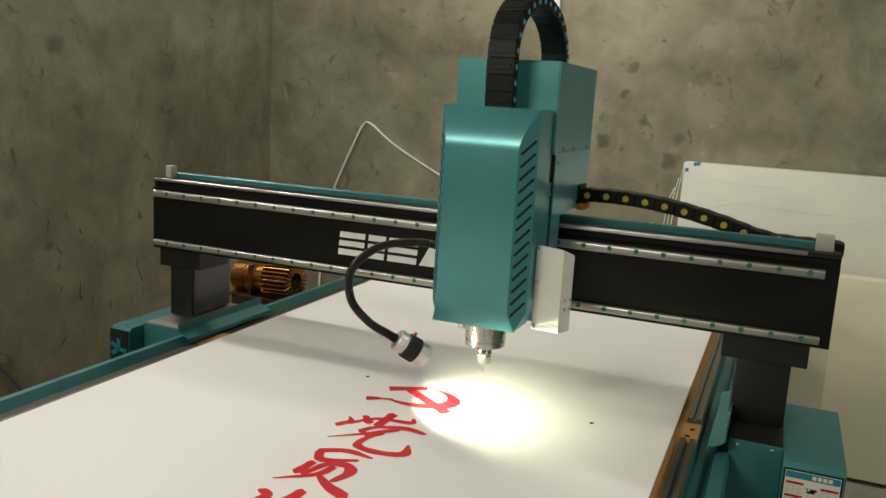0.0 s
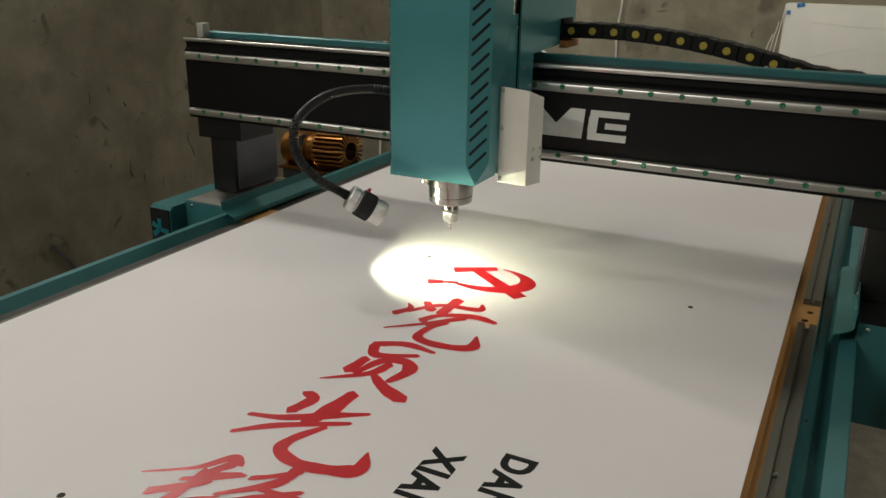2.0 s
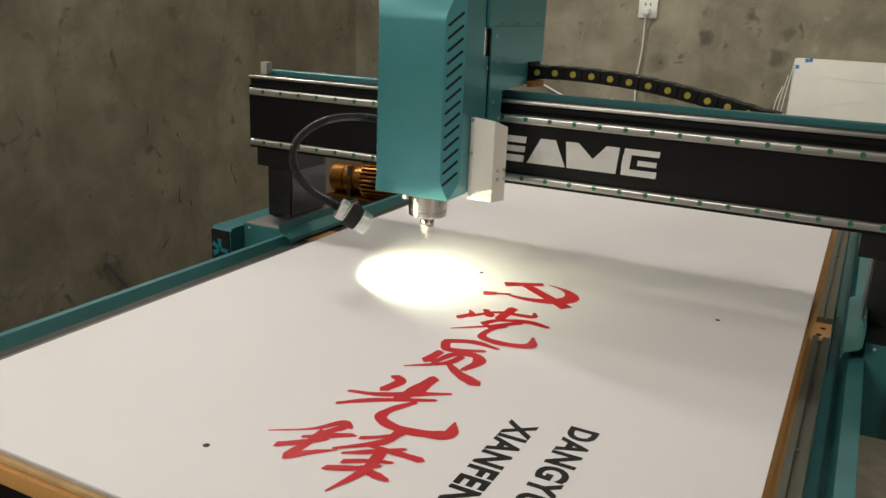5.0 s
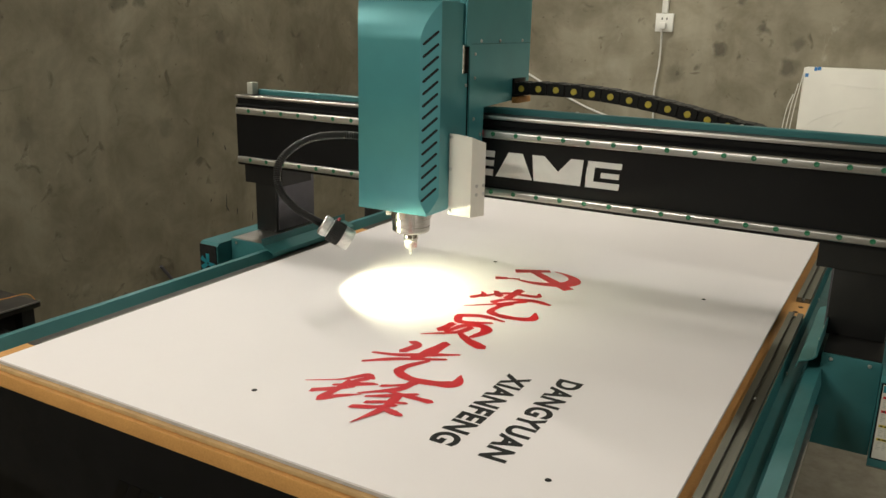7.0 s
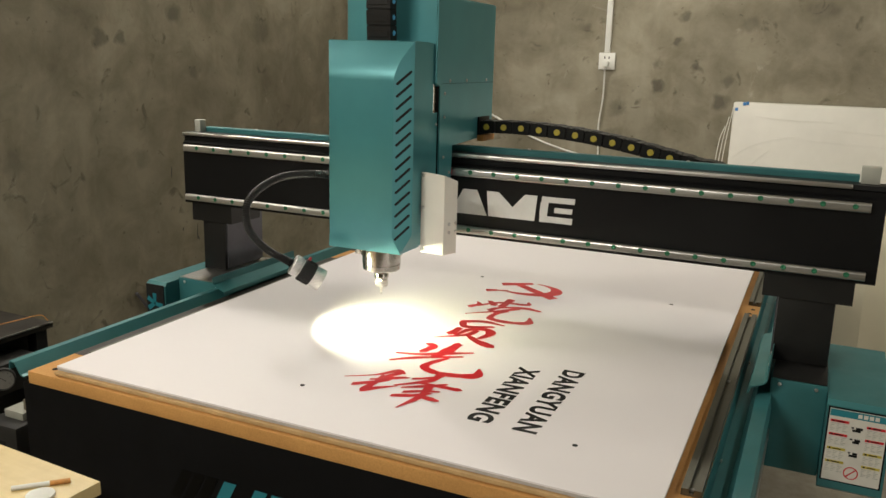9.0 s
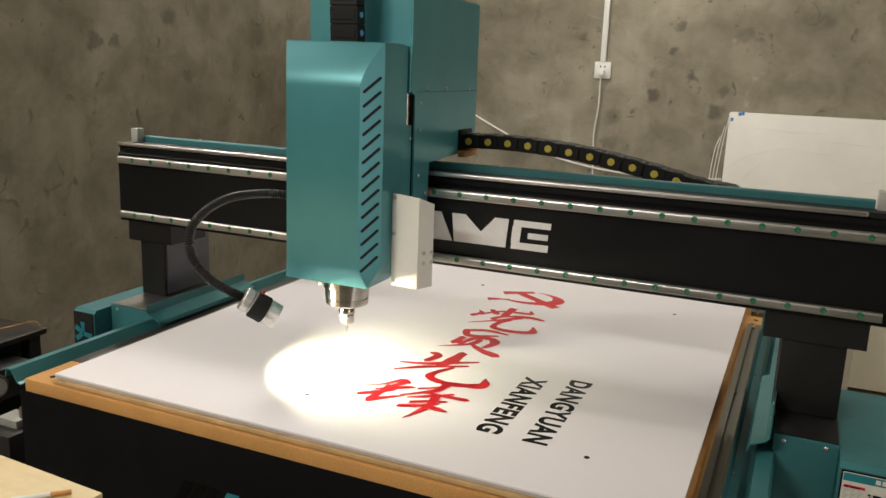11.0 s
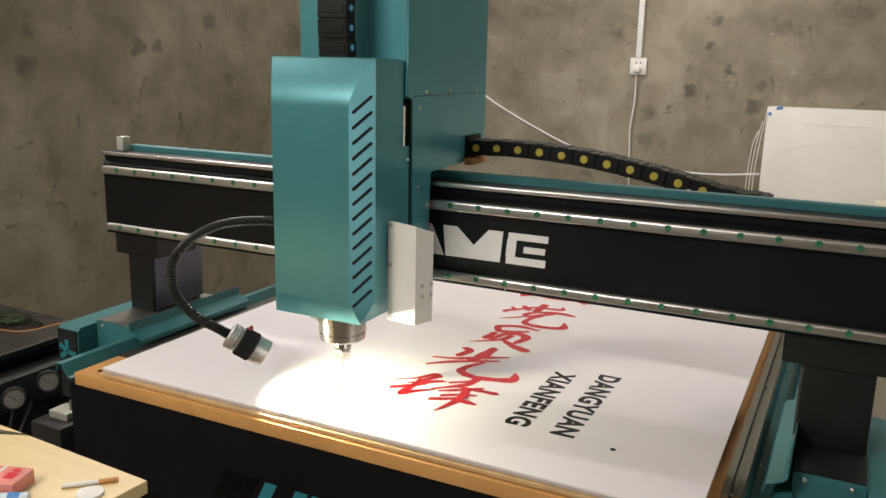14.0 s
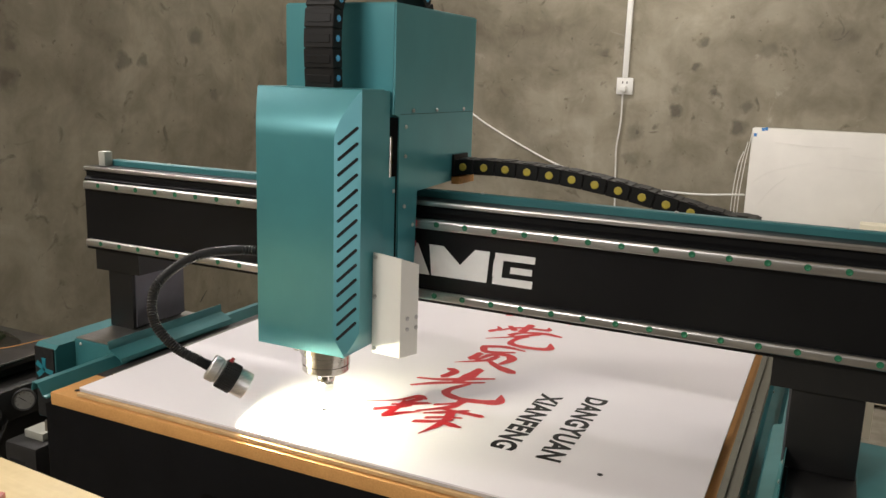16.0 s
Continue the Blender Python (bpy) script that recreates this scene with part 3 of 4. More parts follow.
for i in range(n + 1):
    t = i / n
    a = radians(88 - 208 * t)
    w = 0.003 + 0.038 * math.sin(math.pi * min(1, t * 0.86 + 0.03)) ** 1.2
    ring_out.append(bm.verts.new((cx + 0.097 * math.cos(a), cy + 0.066 * math.sin(a), PRINT)))
    ring_in.append(bm.verts.new((cx + (0.097 - w) * math.cos(a), cy + (0.066 - w * 0.8) * math.sin(a), PRINT)))
for i in range(n):
    bm.faces.new((ring_out[i], ring_out[i + 1], ring_in[i + 1], ring_in[i]))
def flat_quad(a, b, w0, w1):
    d = (Vector(b) - Vector(a)).normalized()
    s = Vector((-d.y, d.x))
    z = PRINT + 0.00004 * len(bm.faces)
    bm.faces.new([bm.verts.new((*(Vector(p) + s * k), z)) for p, k in ((a, -w0), (b, -w1), (b, w1), (a, w0))])
flat_quad((0.615, 1.000), (0.585, 0.991), 0.006, 0.004)
flat_quad((0.585, 0.991), (0.557, 0.977), 0.008, 0.012)
part("emblem", bm, RED, board, "red printed crescent and mallet emblem", 0)
bm = bmesh.new()
flat_quad((0.605, 1.092), (0.752, 0.988), 0.012, 0.015)
flat_quad((0.574, 1.062), (0.652, 1.110), 0.015, 0.010)
part("emblem", bm, RED, board, "red printed crescent and mallet emblem", 0).location.z = 0.0001
bm = bmesh.new()
lathe(bm, (0, 0, 0), (0, 0, 1), [(0, 0.0052), (0.0004, 0.0050), (0.0005, 0.002)], 14)
dot = part("drill_mark", bm, INK, board)
dot.matrix_basis = pose(0.497, 0.153, 0.7996)
for x, y in ((1.051, 0.152), (1.050, 1.102), (0.491, 1.110)):
    share(dot, pose(x, y, 0.7996), board)

# ---- gantry ----
gantry = thing("gantry", "black gantry beam on teal feet with two steel rails", "gantry")
beam = bmesh.new()
prof = [(0.745, 1.003), (0.745, 1.178), (0.752, 1.184), (0.752, 1.194), (0.746, 1.198), (0.749, 1.2075), (0.800, 1.2075), (0.800, 1.190), (0.880, 1.190), (0.880, 1.003)]
loft(beam, [[(x, y, z) for y, z in prof] for x in (-0.312, 1.506)])
beam = part("beam", beam, BEAM, gantry, "black anodised gantry beam", 20)
part("edge_strip", B(-0.311, 1.44, 0.7405, 0.7488, 1.1985, 1.2085, bevel=0.004, seg=4), STEEL, beam, "thin bright strip on the upper edge", 40)
bolt = None
for z0, z1, xe in ((1.154, 1.175, 1.478), (1.012, 1.031, 1.485)):
    bm = bmesh.new()
    mid, h = (z0 + z1) / 2, (z1 - z0) / 2
    prof = [(0.7449, z0 + 0.002), (0.7385, z0 + 0.002), (0.7375, mid - 0.004), (0.7345, z0 + 0.001), (0.7312, z0 + 0.0005), (0.730, z0 + 0.002), (0.730, z1 - 0.007), (0.7306, z1 - 0.0045), (0.7320, z1 - 0.0022), (0.7345, z1 - 0.0008), (0.7375, mid + 0.004), (0.7385, z1 - 0.002), (0.7449, z1 - 0.002)]
    loft(bm, [[(x, y, z) for y, z in prof] for x in (-0.300, xe)])
    rail = part("linear_rail", bm, STEEL, gantry, "bright ground steel linear rail", 38)
    x = -0.2505
    while x < xe - 0.01:
        if bolt is None:
            bm = bmesh.new()
            lathe(bm, (0, 0, 0), (0, -1, 0), [(0, 0.0058), (0.0006, 0.0058), (0.0007, 0.0035), (0.0004, 0.003)], 12)
            bolt = part("bolt_plug", bm, GREEN, rail)
            bolt.matrix_basis = pose(x, 0.7301, mid + 0.001)
        else:
            share(bolt, pose(x, 0.7301, mid + 0.001), rail)
        x += 0.0607
tray = bmesh.new()
loft(tray, [[(x, y, z) for y, z in ((0.802, 1.1905), (0.802, 1.2195), (0.805, 1.222), (0.824, 1.222), (0.824, 1.219), (0.808, 1.2185), (0.805, 1.1905))] for x in (-0.278, 1.452)])
part("chain_tray", tray, TEAL_SATIN, gantry, "folded teal sheet steel chain tray", 20)
part("chain_tray", B(-0.278, 1.452, 0.881, 0.990, 1.165, 1.168), TEAL_SATIN, gantry, "folded teal sheet steel chain tray", 0)
for x in (-0.1, 0.25, 0.72, 1.1, 1.38):
    screw(gantry, x, 0.812, 1.2222, -90)
for x, w in ((-0.293, 0.021), (1.4535, 0.036)):
    part("end_cap", B(x, x + w, 0.774, 0.799, 1.2078, 1.2430, bevel=0.0015), CAPGREY, gantry, "grey metal end block")
for x, w, mark in ((0.307, 0.075, "slits"), (0.392, 0.050, "slits"), (0.452, 0.082, "slits"), (0.776, 0.081, "spine")):
    part("marking_block", slant_block(x, x + w, 1.060, 1.122, 0.7441, 0.7449, 0.08, mark), WHITE_MARK, beam, "white block of a maker's mark", 0)
for ring in (((0, 0), (0.033, 0.062), (0.070, 0.062), (0.098, 0)),
             ((0.102, 0), (0.096, 0.062), (0.127, 0.062), (0.164, 0.028), (0.195, 0.062), (0.226, 0.062), (0.221, 0))):
    bm = bmesh.new()
    loft(bm, [[(0.543 + x, y, 1.060 + z) for x, z in ring] for y in (0.7441, 0.7449)])
    part("marking_block", bm, WHITE_MARK, beam, "white block of a maker's mark", 0)


def gantry_side(s, inner, wide, leg0, leg1, deep, top, fold):
    """Leg, foot and drive box of one side; s: +1 where away from the bed is +x; wide, deep: width of foot and drive box."""
    X = lambda d: inner + s * d
    def bx(d0, d1, y0, y1, z0, z1, bevel=0.0):
        return B(min(X(d0), X(d1)), max(X(d0), X(d1)), y0, y1, z0, z1, bevel=bevel)
    br = bmesh.new()
    ring = [(X(leg0 - 0.034), 0.951), (X(leg1 + 0.031), 0.951), (X(leg1 + 0.031), 1.0025), (X(leg0 - 0.034), 1.0025)]
    loft(br, [[(x, y, z) for x, z in ring] for y in (0.752, 0.885)])
    part("bracket", br, GANTRY_BLACK, gantry, "black saddle bracket", 0)
    part("leg", bx(leg0, leg1, 0.760, 0.928, 0.806, 0.951, 0.003), GANTRY_BLACK, gantry, "black gantry leg")
    part("leg_plate", bx(leg0 - 0.0035, leg0 - 0.0005, 0.770, 0.935, 0.812, 1.0, 0.0), GREYSTEEL, gantry, "bare grey steel plate on the leg")
    foot = part("foot_box", bx(0.0, wide, 0.645, 0.960, 0.604, 0.803, 0.003), TEAL_SATIN, gantry, "teal painted foot box")
    # right plate painted black for its dark reflection, left one bare steel
    part("foot_top", bx(0.002, wide - 0.002, 0.648, 0.959, 0.8032, 0.8055, 0.0008), GANTRY_BLACK if s > 0 else STEEL, gantry, "steel top plate, right one blackened for its reflection")
    drive = bmesh.new()
    a, b = X(wide + 0.0005), X(wide + deep)
    ring = [(0.960, 0.60), (0.960, 0.800), (0.600, 0.797), (0.590, 0.788), (0.590, 0.612), (0.61, 0.60)]
    loft(drive, [[(x, y, z) for y, z in ring] for x in (a, b)])
    drive = part("drive_box", drive, TEAL_SATIN, gantry, "teal painted motor box", 25)
    for dx in (0.018, wide - 0.022):
        screw(foot, X(dx), 0.6445, 0.793)
    screw(foot, X(0.006), 0.6445, 0.665)
    # sheet steel cover over the way
    pr = [(X(d), z) for d, z in fold]
    if s < 0:
        pr = pr[::-1]
    cov = bmesh.new()
    sheet(cov, pr, 0.602, 0.985, 0.0022)
    cov = part("slide_cover", cov, TEAL_SATIN, gantry, "folded teal slide cover", 20)
    for y in (0.64, 0.72, 0.83, 0.94):
        screw(cov, X(-0.006 if s > 0 else -0.003), y, top - 0.010, 0, 90 if s < 0 else -90)
    return foot, drive


foot_r, drive_r = gantry_side(1, 1.333, 0.110, -0.008, 0.106, 0.118, 0.842, [(-0.004, 0.842), (-0.005, 0.808), (-0.012, 0.800), (-0.036, 0.790), (-0.040, 0.776)])
foot_l, drive_l = gantry_side(-1, -0.105, 0.155, 0.080, 0.157, 0.069, 0.832, [(-0.003, 0.833), (-0.005, 0.812), (-0.018, 0.806), (-0.040, 0.797), (-0.043, 0.789)])
part("wiper", B(1.322, 1.332, 0.64, 0.70, 0.70, 0.745, bevel=0.002), RED_WIRE, gantry, "small red rail wiper")

# warning label on the near drive box, with unreadable bars
lab = part("warning_label", B(1.4465, 1.556, 0.5885, 0.5895, 0.628, 0.786), BLACK, drive_r, "warning label with a black border", 0)
def lab_bar(x0, x1, z0, z1, mat, y=0.5868):
    part("label_bar", B(x0, x1, y, 0.5872, z0, z1), mat, drive_r, "", 0)
part("label_sheet", B(1.4495, 1.553, 0.5873, 0.5884, 0.631, 0.783), PAPER, drive_r, "pale printed label sheet", 0)
lab_bar(1.4505, 1.552, 0.768, 0.782, TEAL_MARK)
for k in range(4):
    lab_bar(1.500 + 0.010 * k, 1.5075 + 0.010 * k, 0.771, 0.779, PAPER, 0.5864)
for col, x0, x1 in ((0, 1.4525, 1.4860), (1, 1.5175, 1.5505)):
    for r, z in enumerate((0.7555, 0.7270, 0.6970, 0.6690) if col == 0 else (0.7520, 0.7250, 0.6960, 0.6690)):
        lab_bar(x0, x1, z, z + 0.0052, RED if r < 2 else YELLOW)
        lab_bar(x0 + 0.003, x0 + 0.007, z + 0.001, z + 0.0042, INK, 0.5864)
        lab_bar(x0 + 0.010, x1 - 0.008, z + 0.0016, z + 0.0036, INK, 0.5864)
        for q in range(5):
            for k in range(3):
                u0 = x0 + 0.001 + 0.011 * k
                lab_bar(u0, u0 + 0.0085 - 0.0025 * ((q + k + r) % 3), z - 0.0038 - 0.0036 * q, z - 0.0026 - 0.0036 * q, CAPGREY)
for k, z in enumerate((0.7385, 0.7140, 0.6850)):
    lab_bar(1.4885, 1.5145, z - 0.002, z + 0.019, PAPER)
    lab_bar(1.493 + 0.003 * (k % 2), 1.508, z + 0.003, z + 0.0075, INK, 0.5862)
    lab_bar(1.499, 1.5115 - 0.002 * k, z + 0.0078, z + 0.0125, INK, 0.5862)
    lab_bar(1.491, 1.4955, z + 0.0095, z + 0.0125, INK, 0.5862)
bm = bmesh.new()
for i in range(24):
    a, b2 = 2 * math.pi * i / 24, 2 * math.pi * (i + 1) / 24
    q = [(1.501 + r * math.cos(t), 0.5862, 0.653 + r * math.sin(t)) for r, t in ((0.0135, a), (0.0135, b2), (0.0115, b2), (0.0115, a))]
    bm.faces.new([bm.verts.new(p) for p in q])
loft(bm, [[(1.501 + u * 0.70 - v * 0.7, y, 0.653 + u * 0.7 + v * 0.7) for u, v in ((-0.012, -0.001), (0.012, -0.001), (0.012, 0.001), (-0.012, 0.001))] for y in (0.5860, 0.5862)])
part("label_sign", bm, RED, drive_r, "red prohibition ring", 0)

# black fan plate with a teal maker's mark on the far drive box
part("fan_plate", B(-0.327, -0.264, 0.5865, 0.5895, 0.615, 0.790), DARK, drive_l, "black fan plate", 0)
for a in (90, 150, 215, 350):
    bm = bmesh.new()
    c, d = Vector((-0.297, 0.5855, 0.735)), Vector((math.cos(radians(a)), 0, math.sin(radians(a))))
    s = Vector((-d.z, 0, d.x))
    loft(bm, [[c + d * u + s * v + Vector((0, y, 0)) for u, v in ((0.003, -0.005), (0.029, -0.007), (0.029, 0.007), (0.003, 0.005))] for y in (0.0, 0.001)])
    part("maker_mark_stroke", bm, TEAL_MARK, drive_l, "teal stroke of a maker's mark", 0)

# ---- carriage on the beam ----
carriage = thing("carriage", "tall teal carriage box with a cable chain", "machine carriage")
bm = bmesh.new()
side = [(0.626, 1.575), (0.985, 1.575), (0.985, 1.236), (0.722, 1.232), (0.722, 1.060), (0.650, 1.060), (0.650, 1.375), (0.626, 1.375)]
loft(bm, [[(x, y, z) for y, z in side] for x in (0.310, 0.548)])
bmesh.ops.bevel(bm, geom=[e for e in bm.edges if abs(e.verts[0].co.x - e.verts[1].co.x) < 1e-4 or True], offset=0.003, segments=3, affect="EDGES")
column = part("column_box", bm, TEAL, carriage, "teal painted sheet steel column box", 30)
# dark plate put in for the shade in the gap behind the head
part("gap_shade_plate", B(0.330, 0.5440, 0.6484, 0.6497, 1.07, 1.374), DARK, column, "", 0)
part("seam", B(0.5483, 0.5487, 0.652, 0.984, 1.3775, 1.3783), DARK, column, "", 0)
for y, z in ((0.672, 1.355), (0.70, 1.384), (0.80, 1.384), (0.93, 1.384), (0.672, 1.205), (0.708, 1.165), (0.93, 1.25), (0.672, 1.30)):
    screw(column, 0.5484, y, z, 0, 90)
part("slide_block", B(0.33, 0.54, 0.690, 0.729, 1.005, 1.18, bevel=0.002), BLACK, carriage, "black slide block on the rails")
part("wiper", B(0.541, 0.547, 0.712, 0.7295, 1.158, 1.172, bevel=0.001), RED_WIRE, carriage, "red rail wiper")
part("wiper", B(0.541, 0.547, 0.712, 0.7295, 1.014, 1.028, bevel=0.001), RED_WIRE, carriage, "red rail wiper")
part("wiper", B(0.541, 0.547, 0.712, 0.7295, 1.118, 1.130, bevel=0.001), RED_WIRE, carriage, "red rail wiper")
part("bracket", B(0.5485, 0.566, 0.880, 0.960, 1.228, 1.243, bevel=0.001), CORK, carriage, "tan chain bracket")


def chain_link(height, width, length):
    bm = bmesh.new()
    h, w = height / 2, width / 2
    box(bm, 0.0, 0.97 * length, -w, w, -h, h, bevel=0.0014, seg=1)
    box(bm, 0.80 * length, 1.08 * length, -w + 0.003, w - 0.003, -h + 0.002, h - 0.002)
    box(bm, 0.25 * length, 0.66 * length, -w + 0.006, w - 0.006, h - 0.001, h + 0.0016, bevel=0.0007, seg=1)
    return finish(bm, "link", CHAIN, 30)


def plug_mesh(r, mat):
    bm = bmesh.new()
    lathe(bm, (0, 0, 0), (0, -1, 0), [(0, r), (0.0012, r), (0.002, r * 0.85), (0.002, r * 0.55), (0.0013, r * 0.5)], 16)
    return finish(bm, "plug", mat, 40)


def link_poses(line, pitch, width, across, plugs):
    """Poses of the links along a line, and of the plugs on them; across: the axis of the hinge pins."""
    dist = [0.0]
    for a, b in zip(line, line[1:]):
        dist.append(dist[-1] + (b - a).length)
    def at(s):
        for i in range(len(line) - 1):
            if dist[i + 1] >= s:
                return line[i].lerp(line[i + 1], (s - dist[i]) / (dist[i + 1] - dist[i]))
        return line[-1]
    s, ax, out = 0.0, Vector(across).normalized(), []
    while s + pitch <= dist[-1] + 1e-6:
        a, b = at(s), at(s + pitch)
        d = (b - a).normalized()
        m = Matrix.Translation(a) @ Matrix((d, ax, d.cross(ax).normalized())).transposed().to_4x4()
        out.append((m, [m @ pose(pitch * 0.5, k * width / 2, 0, 0, 0, 0 if k < 0 else 180) for k in plugs]))
        s += pitch
    return out


def chain(parent, line, pitch, height, width, plug_r, plug_mat, across, plugs=(-1,)):
    ob = thing("cable_chain", "black plastic cable chain with round plugs", "")
    ob.parent = parent
    link, plug, made = chain_link(height, width, pitch), plug_mesh(plug_r, plug_mat), []
    for m, spots in link_poses(line, pitch, width, across, plugs):
        o = new("link", link)
        o.parent, o.matrix_basis = ob, m
        made.append(o)
        for spot in spots:
            p = new("plug", plug)
            p.parent, p.matrix_basis = ob, spot
            made.append(p)
    return made


def flat_line(reach):
    """The chain's line from the carriage down into the tray; reach: how far out it bends down."""
    shape = ((0, 0), (0.111, 0.003), (0.251, -0.004), (0.381, -0.021), (0.491, -0.042), (0.571, -0.060), (0.626, -0.066), (0.72, -0.066), (0.90, -0.066))
    return smooth_line([(0.549 + u * reach, 0.915, 1.264 + w) for u, w in shape], 10)


FLAT_CHAIN = (0.0475, 0.031, 0.062, 0.0080, YELLOW, (0, 1, 0))
flat_chain = chain(carriage, flat_line(1.0)[:62], *FLAT_CHAIN)
part("chain_anchor", B(0.5486, 0.5545, 0.880, 0.950, 1.2435, 1.290, bevel=0.001), CHAIN, carriage, "black chain end bracket")

# ---- spindle head, which slides up and down on the carriage ----
head = thing("spindle_head", "teal louvred spindle cover with a router spindle", "spindle head")


XC, WO, WI, YI, YS, YE = 0.432, 0.110, 0.079, 0.487, 0.525, 0.602
bm = bmesh.new()
rings = []
for z in [0.995, 1.003, 1.013, 1.025, 1.040] + [1.385 + 0.006 * i for i in range(14)] + [1.469]:
    top = max(0.0, (z - 1.385) / 0.084) ** 1.7
    low = max(0.0, (1.040 - z) / 0.045) ** 1.15
    wi, yi = WI + (WO - WI) * top + 0.014 * low, YI + (YS - YI) * top + 0.018 * low
    wo, ys = WO - 0.0205 * low, YS - 0.0185 * low
    rings.append([(XC - wo, YE, z), (XC - wo, ys, z), (XC - wi - 0.006 * (1 - top), yi, z), (XC + wi, yi, z), (XC + wo, ys, z), (XC + wo, YE, z)])
loft(bm, rings)
cover = part("cover", bm, TEAL, head, "teal painted spindle cover", 28)
lip = bmesh.new()
box(lip, XC - WO, XC + WO, YS + 0.001, YE, 1.4692, 1.4708, bevel=0.0004, seg=1)
part("cover_lid", lip, TEAL, cover, "", 20)
# uncut louvres: solid dark bars carry the shade inside the slots
slot = None
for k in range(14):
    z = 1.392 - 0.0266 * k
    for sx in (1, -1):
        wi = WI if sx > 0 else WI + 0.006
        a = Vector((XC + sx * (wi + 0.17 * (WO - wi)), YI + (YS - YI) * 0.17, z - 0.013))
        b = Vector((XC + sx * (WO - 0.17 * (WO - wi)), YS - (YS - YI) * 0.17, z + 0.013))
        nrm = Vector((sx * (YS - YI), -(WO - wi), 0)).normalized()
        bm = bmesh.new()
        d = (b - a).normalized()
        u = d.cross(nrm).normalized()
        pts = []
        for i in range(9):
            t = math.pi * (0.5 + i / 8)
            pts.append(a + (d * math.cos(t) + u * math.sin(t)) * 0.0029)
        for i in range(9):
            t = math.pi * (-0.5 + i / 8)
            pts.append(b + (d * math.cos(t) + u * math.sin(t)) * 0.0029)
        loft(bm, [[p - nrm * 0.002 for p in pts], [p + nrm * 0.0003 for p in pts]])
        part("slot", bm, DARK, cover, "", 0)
part("back_plate", B(0.330, 0.5400, 0.6385, 0.6480, 1.06, 1.3100, bevel=0.001), BLACK, head, "black sliding plate")
part("lower_shroud", B(0.324, 0.5400, 0.6022, 0.6380, 1.0, 1.3115, bevel=0.001), TEAL, cover, "", 20)
part("side_panel", B(0.5402, 0.5420, 0.6021, 0.6470, 1.0, 1.3117), TEAL, cover, "", 0)
bm = bmesh.new()
rod(bm, (0.5355, 0.6345, 1.3118), (0.5355, 0.6345, 1.386), 0.0052, n=14)
for z in (1.335, 1.352):
    rod(bm, (0.5355, 0.6345, z), (0.5355, 0.6345, z + 0.004), 0.0064, n=14)
part("ball_screw", bm, CHROME, head, "steel ball screw")
part("top_filler", B(0.324, 0.5420, 0.6021, 0.6220, 1.3118, 1.4680), TEAL, cover, "", 0)
for y, z in ((0.640, 1.285), (0.640, 1.12)):
    screw(cover, 0.5421, y, z, 0, 90)

# router spindle
SX, SY = 0.435, 0.580
bm = bmesh.new()
lathe(bm, (SX, SY, 0.990), (0, 0, -1), [(0, 0.050), (0.018, 0.050), (0.018, 0.046), (0.021, 0.046), (0.021, 0.0465), (0.038, 0.0465), (0.038, 0.044), (0.041, 0.044), (0.041, 0.0455), (0.052, 0.0455), (0.055, 0.043), (0.056, 0.012)], 40)
spindle = part("spindle", bm, CHROME, head, "bright machined spindle nose")
bm = bmesh.new()
lathe(bm, (SX, SY, 0.935), (0, 0, -1), [(0, 0.011), (0.008, 0.011), (0.008, 0.016), (0.011, 0.0175), (0.020, 0.0175), (0.022, 0.016), (0.022, 0.0165)], 24)
part("collet", bm, CHROME, spindle)
bm = bmesh.new()
lathe(bm, (SX, SY, 0.913), (0, 0, -1), [(0, 0.0155), (0.004, 0.0175), (0.018, 0.0175), (0.022, 0.0135), (0.023, 0.006)], 6)
part("collet_nut", bm, BRIGHT, spindle, "six-sided steel collet nut", 20)
bm = bmesh.new()
lathe(bm, (SX, SY, 0.892), (0, 0, -1), [(0, 0.003), (0.014, 0.003), (0.022, 0.0006)], 12)
part("bit", bm, BRIGHT, spindle, "small engraving bit")
bm = bmesh.new()
rod(bm, (0.383, 0.560, 0.985), (0.383, 0.560, 0.972), 0.010, 0.008, 14)
part("air_fitting", bm, BRIGHT, head, "brass air fitting")

# light grey cable cover beside the spindle
bm = bmesh.new()
ring = [(0.5445, 0.566), (0.606, 0.560), (0.620, 0.602), (0.612, 0.609), (0.560, 0.609), (0.556, 0.569), (0.5445, 0.569)]
tops = [1.181, 1.178, 1.162, 1.158, 1.165, 1.181, 1.181]
loft(bm, [[(x, y, 0.993) for x, y in ring], [(x, y, z) for (x, y), z in zip(ring, tops)]])
duct = part("cable_cover", bm, DUCT, head, "light grey folded sheet cover", 15)
for x, y, z, r in ((0.5495, 0.5653, 1.174, 0), (0.5495, 0.5653, 1.100, 0), (0.5495, 0.5653, 1.002, 0), (0.6120, 0.576, 1.045, 72), (0.6120, 0.576, 1.065, 72), (0.6190, 0.597, 1.045, 72), (0.6190, 0.597, 1.065, 72)):
    screw(duct, x, y, z, 0, r)

# upright cable chain, arched over the carriage
arch = [(0.437, 0.566, 1.471), (0.437, 0.562, 1.56), (0.438, 0.575, 1.635), (0.442, 0.630, 1.688), (0.448, 0.715, 1.709), (0.456, 0.812, 1.688), (0.461, 0.872, 1.635), (0.463, 0.885, 1.575), (0.463, 0.885, 1.50)]
chain(head, smooth_line(arch, 8), 0.034, 0.030, 0.062, 0.0058, BLUE, (-1, 0, 0), (-1, 1))

